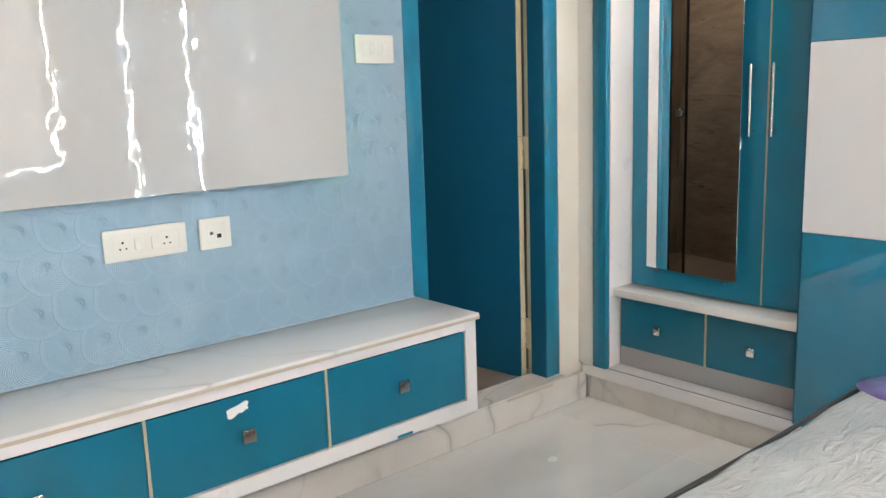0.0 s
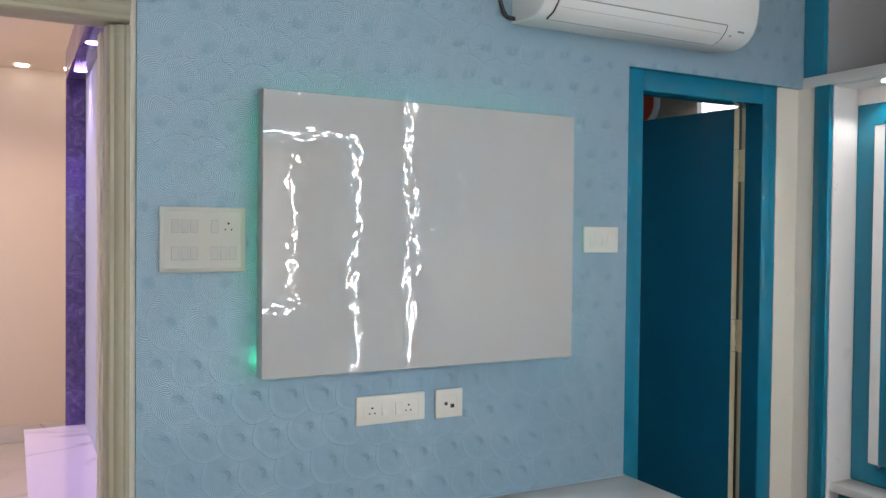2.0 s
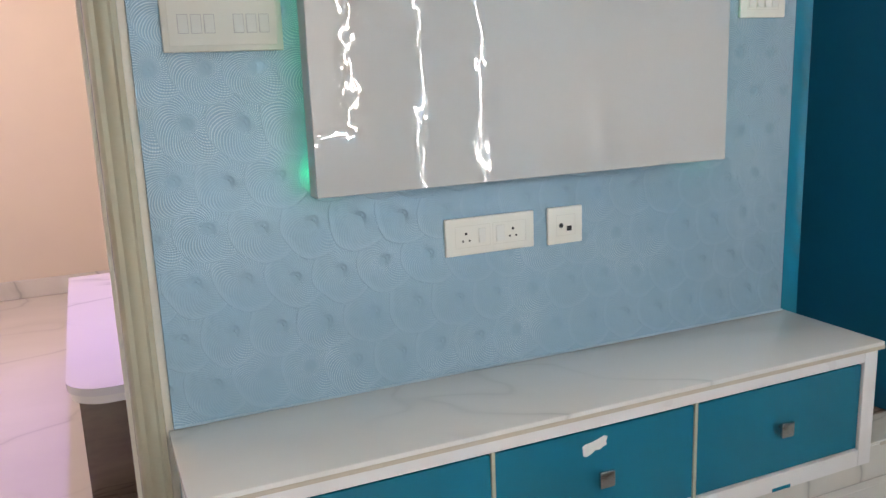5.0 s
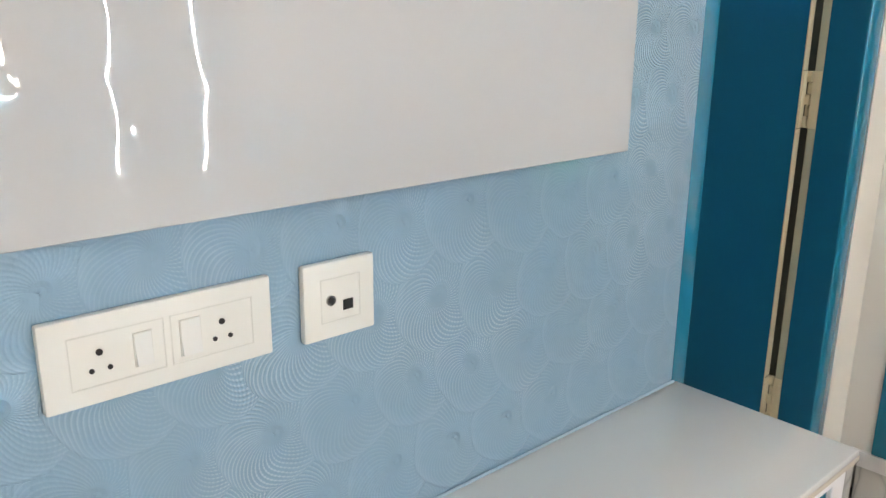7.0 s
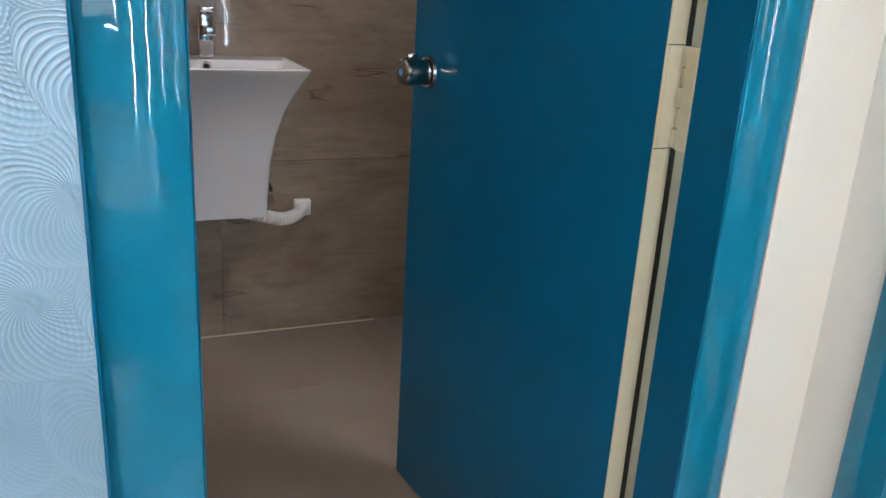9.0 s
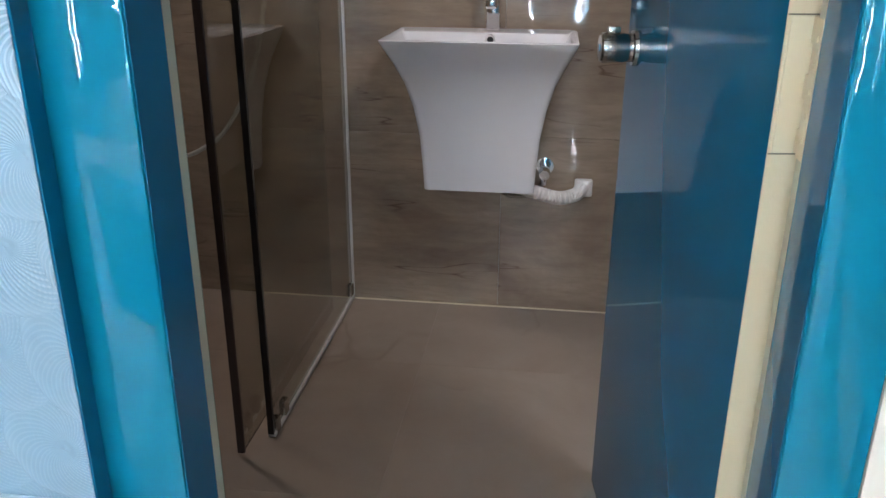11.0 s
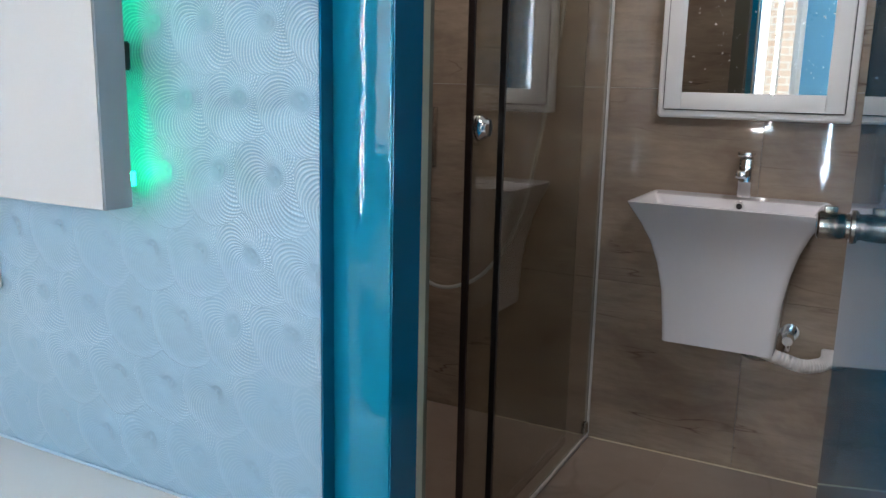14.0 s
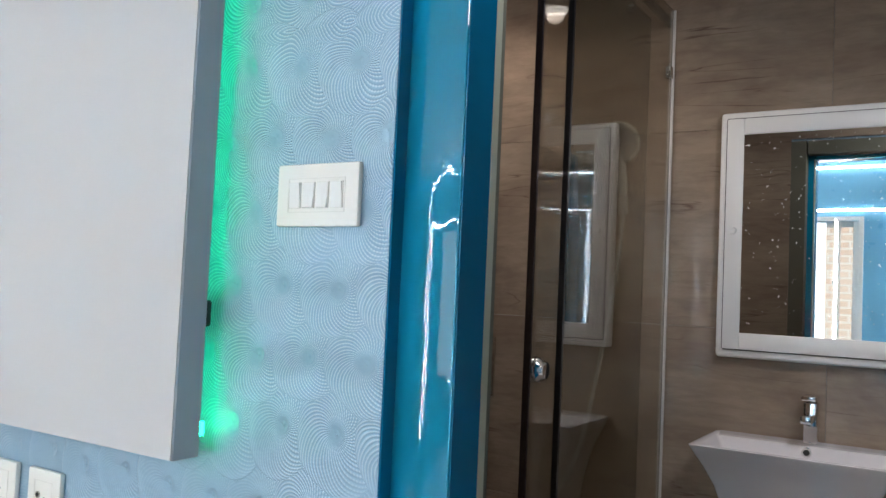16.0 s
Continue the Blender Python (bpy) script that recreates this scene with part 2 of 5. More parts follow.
M_PLASTER = comb_plaster()
M_CREAM = paint("cream_wall_paint", (0.80, 0.75, 0.665))
M_STRIP = paint("offwhite_return_paint", (0.74, 0.71, 0.67))
M_CEIL = paint("ceiling_paint", (0.74, 0.75, 0.73), 0.0005)
M_HALL = paint("hall_peach_paint", (0.77, 0.68, 0.575))
M_REAR = gloss_board("rear_blue_panel", (0.13, 0.36, 0.54), 0.3, 0.0002)
M_FLOOR = marble("white_marble_tile", (0.77, 0.75, 0.73), (0.16, 0.16, 0.16), (0.64, 0.625, 0.61), 0.010, 1.0, 0.35, True)
M_HFLOOR = marble("cream_hall_tile", (0.68, 0.65, 0.61), (0.48, 0.46, 0.44), (0.62, 0.59, 0.55), 0.05, 0.8)
M_TOP = marble("marble_slab", (0.75, 0.73, 0.71), (0.44, 0.44, 0.43), (0.71, 0.695, 0.68), 0.08, 0.95)
M_SKIRT = marble("marble_skirting", (0.72, 0.69, 0.65), (0.30, 0.30, 0.29), (0.60, 0.57, 0.53), 0.03, 1.7)
M_BEVEL = mat("raw_slab_edge", (0.50, 0.43, 0.35), 0.6)
M_GROUT = mat("grout", (0.42, 0.41, 0.39), 0.8)
M_GROUT_B = mat("brown_grout", (0.235, 0.175, 0.14), 0.7)
M_GRANITE = marble("black_granite", (0.012, 0.012, 0.02), (0.12, 0.12, 0.18), (0.03, 0.03, 0.05), 0.08, 5.0)
M_BTILE = wood_stone("brown_wall_tile", (0.20, 0.148, 0.112), (0.32, 0.255, 0.19), (0.105, 0.066, 0.046), 0.025)
M_BFLOOR = wood_stone("brown_floor_tile", (0.245, 0.190, 0.155), (0.30, 0.243, 0.20), (0.215, 0.165, 0.135), 0.42)
M_OLIVE = paint("beige_frame_paint", (0.45, 0.41, 0.31), 0.0006, 0.4, 0.18)
M_CREAM_EDGE = paint("cream_enamel_edge", (0.66, 0.58, 0.40), 0.0008, 0.4, 0.16)
M_GREEN_EDGE = paint("pale_frame_edge", (0.42, 0.42, 0.32), 0.0008, 0.4, 0.2)
M_PLATE = mat("white_switch_plastic", (0.78, 0.76, 0.70), 0.3)
M_PLATE_W = mat("switch_rocker_plastic", (0.80, 0.79, 0.75), 0.25)
M_PLATE_OLD = mat("dull_grey_white_plastic", (0.50, 0.49, 0.44), 0.35)
M_ROCKER_OLD = mat("dull_rocker_plastic", (0.46, 0.46, 0.43), 0.3)
M_DARK = mat("socket_hole", (0.008, 0.008, 0.008), 0.6)
M_CHROME = mat("chrome", (0.78, 0.78, 0.78), 0.09, 1.0)
M_STEEL = mat("brushed_steel", (0.46, 0.45, 0.42), 0.25, 1.0)
M_BLACK = mat("black_rubber", (0.006, 0.006, 0.007), 0.35)
M_AC = mat("white_abs_plastic", (0.78, 0.78, 0.77), 0.09, 0, 0.5)
M_AC_GREY = mat("grey_trim_plastic", (0.30, 0.30, 0.30), 0.4)
M_YELLOW = mat("yellow_rating_label", (0.62, 0.60, 0.05), 0.5)
M_RED = mat("red_label_print", (0.45, 0.05, 0.03), 0.5)
M_INK = mat("dark_print", (0.03, 0.05, 0.06), 0.5)
M_CERAMIC = mat("white_ceramic", (0.66, 0.635, 0.645), 0.06, 0, 0.5)
M_PVC = mat("white_pvc", (0.66, 0.62, 0.60), 0.4)
M_WHITE_FRAME = mat("white_cabinet_plastic", (0.72, 0.71, 0.69), 0.3)
M_BRONZE = mat("lock_satin_nickel", (0.42, 0.40, 0.36), 0.2, 1.0)
M_BLUE_LOGO = mat("pale_blue_dot", (0.10, 0.38, 0.60), 0.4)
M_SILICONE = mat("white_silicone", (0.50, 0.48, 0.46), 0.5)
M_GAP = mat("shadow_gap_plastic", (0.70, 0.68, 0.62), 0.5)
M_SPRAY = mat("grey_spray_face", (0.26, 0.26, 0.25), 0.3)
M_RAWFRAME = paint("unpainted_frame_back", (0.14, 0.135, 0.10), 0.001, 0.6, 0.3)
M_SHOWER = mat("grey_green_shower_plastic", (0.46, 0.47, 0.42), 0.35)
M_HOSE = mat("pale_grey_hose", (0.40, 0.40, 0.38), 0.35)
M_EDGE = mat("dark_anodised_strip", (0.10, 0.09, 0.10), 0.22, 0.9)
M_BEAD = mat("pale_blue_paint_bead", (0.36, 0.48, 0.57), 0.5)
M_PAPER = mat("torn_white_sticker", (0.75, 0.74, 0.72), 0.6)
M_LED = mat("white_led_and_edge_glow", (0.9, 0.9, 0.9), 0.4, emit=(1.0, 0.98, 0.95), power=132.0)
M_GREEN = mat("green_led_strip", (0.1, 0.6, 0.3), 0.4, emit=(0.0, 1.0, 0.42), power=6.5)
M_GREEN_END = mat("green_led_end", (0.1, 0.6, 0.3), 0.4, emit=(0.0, 1.0, 0.36), power=14.0)
M_PIPING = mat("black_piping", (0.02, 0.02, 0.022), 0.4)
M_SPOT = mat("lit_downlight_lens", (0.9, 0.9, 0.9), 0.4, emit=(1.0, 0.96, 0.9), power=16.0)
M_PSPOT = mat("lit_purple_lens", (0.5, 0.4, 0.9), 0.4, emit=(0.5, 0.35, 1.0), power=14.0)
M_PCOVE = mat("purple_cove_light", (0.5, 0.4, 0.9), 0.5, emit=(0.42, 0.25, 1.0), power=0.9)
M_LBLUE = paint("hall_pale_blue_paint", (0.50, 0.56, 0.70))
M_WBROWN = wood_stone("brown_unit_laminate", (0.14, 0.09, 0.065), (0.20, 0.14, 0.10), (0.08, 0.05, 0.035), 0.35, False)


def purple_panel():
    m = mat("mottled_purple_board", (0.13, 0.09, 0.28), 0.15)
    n = Net(m)
    p = n.place()
    f = n.noise(p, 14.0, 6, 0.7, 1.5)
    n.color(n.ramp(f, [(0.3, (0.05, 0.035, 0.12)), (0.55, (0.14, 0.10, 0.30)), (0.75, (0.28, 0.22, 0.48))]))
    return m


def ring_light():
    m = mat("rgb_ring_lens", (0.9, 0.9, 0.9), 0.4)
    n = Net(m)
    o = n.node("TexCoord").outputs["Object"]
    g = n.node("TexGradient", {"Vector": o}, gradient_type="RADIAL").outputs["Fac"]
    c = n.ramp(g, [(0.0, (0.15, 0.5, 1.0)), (0.2, (0.1, 1.0, 0.35)), (0.42, (0.6, 0.9, 1.0)), (0.62, (1.0, 0.18, 0.75)),
                   (0.8, (0.8, 0.7, 1.0)), (0.92, (0.25, 0.2, 1.0)), (1.0, (0.15, 0.5, 1.0))])
    n.put(n.b.inputs["Emission Color"], c)
    n.b.inputs["Emission Strength"].default_value = 1.7
    return m


def glass(name, color, rough=0.0):
    m = mat(name, color, rough, 0, 0.5)
    Net(m).b.inputs["Transmission Weight"].default_value = 1.0
    Net(m).b.inputs["IOR"].default_value = 1.45
    return m


def mirror_mat(name, spots=0.0):
    m = mat(name, (0.86, 0.88, 0.87), 0.01, 1.0)
    if spots:
        n = Net(m)
        f = n.noise(n.place(), 95.0, 2)
        dots = n.ramp(f, [(0.70, (0, 0, 0)), (0.74, (1, 1, 1))])
        n.put(n.b.inputs["Metallic"], n.math("SUBTRACT", 1.0, dots))
        n.rough(n.math("MULTIPLY_ADD", dots, 0.5, 0.01))
    return m


def plastic_wrap():
    m = mat("wrapped_mattress_cover", (0.62, 0.63, 0.62), 0.16, 0, 0.6, 0.6)
    n = Net(m)
    p = n.place()
    q = n.scaled(p, (5.0, 16.0, 6.0))
    f = n.noise(q, 1.4, 5, 0.6, 1.8)
    crease = n.math("ABSOLUTE", n.math("SUBTRACT", f, 0.5))
    n.color(n.mix(n.ramp(n.noise(p, 3.0, 3), [(0.4, (0, 0, 0)), (0.7, (1, 1, 1))]), (0.56, 0.58, 0.57), (0.74, 0.74, 0.73)))
    n.bump(n.math("ADD", f, n.math("MULTIPLY", crease, 2.5)), 0.012, 0.9)
    return m


M_PURPLE = purple_panel()
M_RING = ring_light()
M_GLASS = glass("smoked_shower_glass", (0.66, 0.655, 0.605))
M_PANE = glass("clear_window_glass", (0.95, 0.97, 0.97))
M_FROST = glass("frosted_glass", (0.9, 0.92, 0.92), 0.5)
M_MIRROR = mirror_mat("mirror")
M_MIRROR_S = mirror_mat("water_spotted_mirror", 1.0)
M_WRAP = plastic_wrap()
M_PURPLE_FAB = mat("purple_mattress_side", (0.10, 0.08, 0.24), 0.35, 0, 0.5, 0.4)
M_BRICK = paint("sunlit_brick_render", (0.55, 0.36, 0.24), 0.003)
nb = Net(M_BRICK)
nb.color(nb.node("TexBrick", {"Vector": nb.node("Mapping", {"Vector": nb.place(), "Rotation": (radians(90), 0, 0)}).outputs[0], "Color1": (0.74, 0.56, 0.42, 1), "Color2": (0.80, 0.66, 0.52, 1),
                              "Mortar": (0.84, 0.80, 0.72, 1), "Scale": 1.0, "Mortar Size": 0.012, "Brick Width": 0.23, "Row Height": 0.085}).outputs[0])
M_WOODBED = paint("dark_bed_board", (0.10, 0.07, 0.05), 0.0006, 0.4, 0.2)


# ---- building helpers ----
def box(bm, x0, x1, y0, y1, z0, z1, bev=0.0, seg=2):
    m = Matrix.LocRotScale(((x0 + x1) / 2, (y0 + y1) / 2, (z0 + z1) / 2), None, (abs(x1 - x0), abs(y1 - y0), abs(z1 - z0)))
    vs = bmesh.ops.create_cube(bm, size=1.0, matrix=m)["verts"]
    if bev:
        es = list({e for v in vs for e in v.link_edges})
        bmesh.ops.bevel(bm, geom=es, offset=bev, segments=seg, profile=0.5, affect="EDGES")
    return bm


def boxed(x0, x1, y0, y1, z0, z1, bev=0.0, seg=2):
    return box(bmesh.new(), x0, x1, y0, y1, z0, z1, bev, seg)


def cyl(bm, a, b, r, r2=None, n=24):
    a, b = Vector(a), Vector(b)
    d = b - a
    m = Matrix.Translation((a + b) / 2) @ d.to_track_quat("Z", "Y").to_matrix().to_4x4()
    bmesh.ops.create_cone(bm, cap_ends=True, segments=n, radius1=r, radius2=r if r2 is None else r2, depth=d.length, matrix=m)
    return bm


def cyld(a, b, r, r2=None, n=24):
    return cyl(bmesh.new(), a, b, r, r2, n)


def extrude_profile(pts, axis, a, b):
    """A closed outline swept along an axis. pts are the other two coordinates, in order."""
    bm = bmesh.new()

    def at(p, t):
        return {"x": (t, p[0], p[1]), "y": (p[0], t, p[1]), "z": (p[0], p[1], t)}[axis]
    v0, v1 = [bm.verts.new(at(p, a)) for p in pts], [bm.verts.new(at(p, b)) for p in pts]
    n = len(pts)
    for i in range(n):
        bm.faces.new((v0[i], v0[(i + 1) % n], v1[(i + 1) % n], v1[i]))
    bm.faces.new(v0)
    bm.faces.new(list(reversed(v1)))
    bmesh.ops.recalc_face_normals(bm, faces=bm.faces)
    return bm


def loft(rings, cap=True):
    bm = bmesh.new()
    rows = [[bm.verts.new(p) for p in r] for r in rings]
    for a, b in zip(rows, rows[1:]):
        for i in range(len(a)):
            j = (i + 1) % len(a)
            bm.faces.new((a[i], a[j], b[j], b[i]))
    if cap:
        bm.faces.new(list(reversed(rows[0])))
        bm.faces.new(rows[-1])
    bmesh.ops.recalc_face_normals(bm, faces=bm.faces)
    return bm


def tube(pts, r, n=10, ribs=0.0):
    """A round tube along smooth points."""
    ps = [Vector(p) for p in pts]
    dense = []
    for i in range(len(ps) - 1):
        p0, p1, p2, p3 = ps[max(i - 1, 0)], ps[i], ps[i + 1], ps[min(i + 2, len(ps) - 1)]
        for k in range(12):
            t = k / 12
            dense.append(0.5 * (2 * p1 + (p2 - p0) * t + (2 * p0 - 5 * p1 + 4 * p2 - p3) * t * t + (3 * p1 - p0 - 3 * p2 + p3) * t ** 3))
    dense.append(ps[-1])
    rings, up = [], Vector((0.13, 0.21, 0.97)).normalized()
    for i, p in enumerate(dense):
        d = (dense[min(i + 1, len(dense) - 1)] - dense[max(i - 1, 0)]).normalized()
        s = d.cross(up).normalized()
        u = s.cross(d)
        rr = r * (1 + (ribs if i % 2 else 0))
        rings.append([p + rr * (math.cos(a) * s + math.sin(a) * u) for a in [2 * math.pi * k / n for k in range(n)]])
    return loft(rings)


def linked(name, bm, material, smooth=35):
    me = bpy.data.meshes.new(name)
    bm.to_mesh(me)
    bm.free()
    me.materials.append(material)
    if smooth:
        me.polygons.foreach_set("use_smooth", [True] * len(me.polygons))
        me.set_sharp_from_angle(angle=radians(smooth))
    return new(name, me)


def part(name, bm, material, parent, label="", smooth=35):
    ob = linked(name, bm, material, smooth)
    ob.parent = parent
    if parent.type == "EMPTY":
        ob.matrix_parent_inverse = Matrix.Translation(parent.location).inverted()
    return tagged(ob, label)


def thing(name, at, label, category, group="", kind=""):
    ob = new(name)
    ob.empty_display_size, ob.location = 0.05, at
    return tagged(ob, label, category, group, kind)


def setting(name, bm, material, label, category, smooth=0):
    return tagged(linked(name, bm, material, smooth), label, category, kind="structure")


# ---- the large structure ----
WY = 2.223          # bedroom face of the television wall
CEIL = 2.665
D0, D1, DT = 1.764, 2.571, 2.118     # bathroom doorway in the wall
FY = 2.250          # face of its frame, set back in the opening
REAR = -1.25        # headboard wall

wall_tv = setting("wall_north", boxed(0.08, D0, WY, 2.40, 0, CEIL), M_PLASTER,
                  "pale blue combed-plaster feature wall behind the television panel", "wall")
bm = boxed(D0, 2.7210, WY, 2.40, DT, CEIL)
part("wall_over_door", bm, M_PLASTER, wall_tv, smooth=0)
setting("wall_corner_strip", boxed(D1, 2.7210, FY, 2.40, 0, DT), M_CREAM, "cream painted wall strip between door and wardrobe", "wall")
setting("wall_north_west", boxed(-1.60, -0.93, WY + 0.012, 2.38, 0, CEIL), M_CREAM, "cream painted bedroom wall beside the hall door", "wall")
setting("wall_over_hall_door", boxed(-0.93, 0.08, WY + 0.012, 2.38, 2.115, CEIL), M_CREAM, "cream painted wall above the hall door", "wall")
setting("wall_hall_post", boxed(0.064, 0.0795, WY + 0.012, 2.38, 0, 2.115), M_CREAM, "narrow cream wall edge beside the hall door frame", "wall")
setting("wall_west", boxed(-1.72, -1.60, REAR, 2.40, 0, CEIL), M_CREAM, "plain cream bedroom side wall", "wall")
setting("wall_east", boxed(3.26, 3.36, REAR, 2.42, 0, CEIL), M_CREAM, "plain wall behind the wardrobe", "wall")
setting("wall_behind_niche", boxed(2.7215, 3.26, WY, 2.40, 0, CEIL), M_STRIP, "plain wall end behind the wardrobe", "wall")

# headboard wall with its window opening
WX0, WX1, WZ0, WZ1 = 0.46, 1.72, 1.00, 2.10
bm = bmesh.new()
box(bm, -1.72, WX0, REAR - 0.15, REAR, 0, CEIL)
box(bm, WX1, 3.36, REAR - 0.15, REAR, 0, CEIL)
box(bm, WX0, WX1, REAR - 0.15, REAR, 0, WZ0)
box(bm, WX0, WX1, REAR - 0.15, REAR, WZ1, CEIL)
setting("wall_south", bm, M_REAR, "blue panelled headboard wall with a window", "wall")
win = thing("window_1", (0.98, REAR - 0.08, WZ0), "white framed bedroom window with clear panes", "window", kind="structure")
bm = bmesh.new()
for x0, x1, z0, z1 in ((WX0, WX0 + 0.05, WZ0, WZ1), (WX1 - 0.05, WX1, WZ0, WZ1), (WX0 + 0.05, WX1 - 0.05, WZ0, WZ0 + 0.05),
                       (WX0 + 0.05, WX1 - 0.05, WZ1 - 0.05, WZ1), (0.96, 1.0, WZ0 + 0.05, WZ1 - 0.05)):
    box(bm, x0, x1, REAR - 0.10, REAR - 0.05, z0, z1, 0.004)
# mullion added to back the glowing window-edge line
box(bm, 1.525, 1.569, REAR - 0.10, REAR + 0.0005, WZ0 + 0.0005, WZ1 - 0.0005, 0.002)
part("window_frame", bm, M_WHITE_FRAME, win)
for x0, x1 in ((WX0 + 0.05, 0.96), (1.0, 1.525), (1.569, WX1 - 0.05)):
    p = part("pane", boxed(x0, x1, REAR - 0.078, REAR - 0.073, WZ0 + 0.05, WZ1 - 0.05), M_PANE, win)
    p.visible_shadow = False
bm = bmesh.new()
for x0, x1, z0, z1 in ((WX0 - 0.035, WX0, WZ0 - 0.035, WZ1 + 0.035), (WX1, WX1 + 0.035, WZ0 - 0.035, WZ1 + 0.035),
                       (WX0, WX1, WZ1, WZ1 + 0.035), (WX0, WX1, WZ0 - 0.035, WZ0)):
    box(bm, x0, x1, REAR, REAR + 0.012, z0, z1, 0.003)
part("window_trim", bm, M_WHITE_FRAME, win)
tagged(linked("backdrop", boxed(-3.0, 5.0, -4.2, -4.0, -1.0, 5.0), M_BRICK, 0), "sunlit brick house wall outside the window", "backdrop", kind="structure")
ground = setting("ground", boxed(-60, 60, -60, -1.5, -0.35, -0.3), M_GROUT, "bare ground outside the house", "ground")

# bright profiles let into the headboard wall, in nested angles; the last three are daylit window edges made to glow
LW_H = 0.0046
for axis, at, a, b in (("x", 2.560, -0.50, 2.466), ("z", 2.4600, 0.5, 2.5535), ("z", -0.5065, 0.40, 2.5665), ("x", 2.1915, -0.30, 2.028), ("z", 2.0220, 0.5, 2.1850),
                       ("z", -0.3065, 0.60, 2.198), ("z", 1.545, 0.950, 2.1225), ("x", 0.955, 1.20, 1.5385), ("x", 2.1165, 1.20, 1.5385)):
    bm = boxed(a, b, REAR + 0.001, REAR + 0.011, at - LW_H, at + LW_H, 0.001, 1) if axis == "x" else boxed(at - LW_H, at + LW_H, REAR + 0.001, REAR + 0.011, a, b, 0.001, 1)
    tagged(linked("led_profile", bm, M_LED), "glowing white line for the headboard wall's LED profiles and daylit window edges", "light strip", "wall light profiles")

# ceilings
ceiling = setting("ceiling", boxed(-1.72, 3.36, REAR - 0.15, 2.40, CEIL, CEIL + 0.1), M_CEIL, "white painted false ceiling", "ceiling")

# hall beyond the left door
setting("hall_floor", boxed(-2.6, 0.55, 2.37, 6.5, -0.06, -0.001), M_HFLOOR, "glossy cream marble hall floor", "floor")
# the white ceiling's warm light is carried by the peach wall colour
setting("hall_ceiling", boxed(-2.6, 0.55, 2.38, 6.5, 2.62, 2.72), M_HALL, "white hall ceiling with its peach light put into the paint", "ceiling")
setting("wall_hall_back", boxed(-2.6, 0.55, 6.36, 6.5, 0, 2.62), M_HALL, "plain peach painted hall wall", "wall")
setting("wall_hall_west", boxed(-2.72, -2.6, 2.3, 6.5, 0, 2.62), M_HALL, "plain peach painted hall side wall", "wall")
setting("wall_hall_east", boxed(0.30, 0.55, 2.401, 6.36, 0, 2.62), M_HALL, "plain hall side wall behind the media unit", "wall")
setting("wall_hall_south", boxed(-2.6, -1.60, 2.30, 2.38, 0, 2.62), M_HALL, "plain hall wall", "wall")
setting("hall_skirting", boxed(-2.6, 0.29, 6.345, 6.36, 0, 0.12, 0.003), M_SKIRT, "marble skirting along the hall wall", "skirting")
setting("threshold", boxed(-0.87, 0.004, 2.20, 2.372, -0.02, 0.004, 0.002), M_GRANITE, "black granite threshold strip under the hall door", "threshold")

# bathroom shell; walls get their tiles further down
BF, BY, BX0, BX1 = 0.10, 3.925, 0.72, 2.78
bm = boxed(BX0 - 0.1, 2.88, BY + 0.012, BY + 0.15, 0, 2.62)
bath_back = setting("wall_bathroom_back", bm, M_GROUT, "brown stone-look tiled bathroom wall", "wall")
bath_left = setting("wall_bathroom_left", boxed(BX0 - 0.12, BX0 - 0.012, 2.40, BY + 0.012, 0, 2.62), M_GROUT, "brown tiled shower side wall", "wall")
VY0, VY1, VZ0, VZ1 = 2.54, 2.90, 2.02, 2.40
bm = bmesh.new()
box(bm, BX1 + 0.012, BX1 + 0.12, 2.40, VY0, 0, 2.62)
box(bm, BX1 + 0.012, BX1 + 0.12, VY1, BY + 0.012, 0, 2.62)
box(bm, BX1 + 0.012, BX1 + 0.12, VY0, VY1, 0, VZ0)
box(bm, BX1 + 0.012, BX1 + 0.12, VY0, VY1, VZ1, 2.62)
bath_right = setting("wall_bathroom_right", bm, M_GROUT, "brown tiled bathroom wall with a ventilator", "wall")
bm = bmesh.new()
box(bm, BX0, D0, 2.401, 2.412, BF, 2.55)
box(bm, D1, BX1, 2.401, 2.412, BF, 2.55)
box(bm, D0, D1, 2.401, 2.412, DT + 0.01, 2.55)
setting("wall_bathroom_front", bm, M_BTILE, "brown tiled wall around the bathroom door", "wall")
setting("bathroom_ceiling", boxed(BX0 - 0.12, 2.9, 2.40, BY + 0.15, 2.55, 2.66), M_CEIL, "white bathroom ceiling", "ceiling")
bath_floor = setting("bathroom_floor", boxed(BX0 - 0.1, 2.88, 2.38, BY + 0.012, 0, BF - 0.008), M_GROUT_B, "raised brown tiled bathroom floor", "floor")
# unseen ventilator, added as the opening for the bathroom fill lamp
vent = thing("window_2", (BX1 + 0.06, 2.72, VZ0), "small white framed ventilator window, added out of view", "window", kind="structure")
bm = bmesh.new()
for y0, y1, z0, z1 in ((VY0, VY0 + 0.035, VZ0, VZ1), (VY1 - 0.035, VY1, VZ0, VZ1), (VY0 + 0.035, VY1 - 0.035, VZ0, VZ0 + 0.035), (VY0 + 0.035, VY1 - 0.035, VZ1 - 0.035, VZ1)):
    box(bm, BX1 - 0.006, BX1 + 0.05, y0, y1, z0, z1, 0.003)
part("window_frame", bm, M_WHITE_FRAME, vent)
p = part("pane", boxed(BX1 + 0.03, BX1 + 0.034, VY0 + 0.035, VY1 - 0.035, VZ0 + 0.035, VZ1 - 0.035), M_FROST, vent)
p.visible_shadow = False


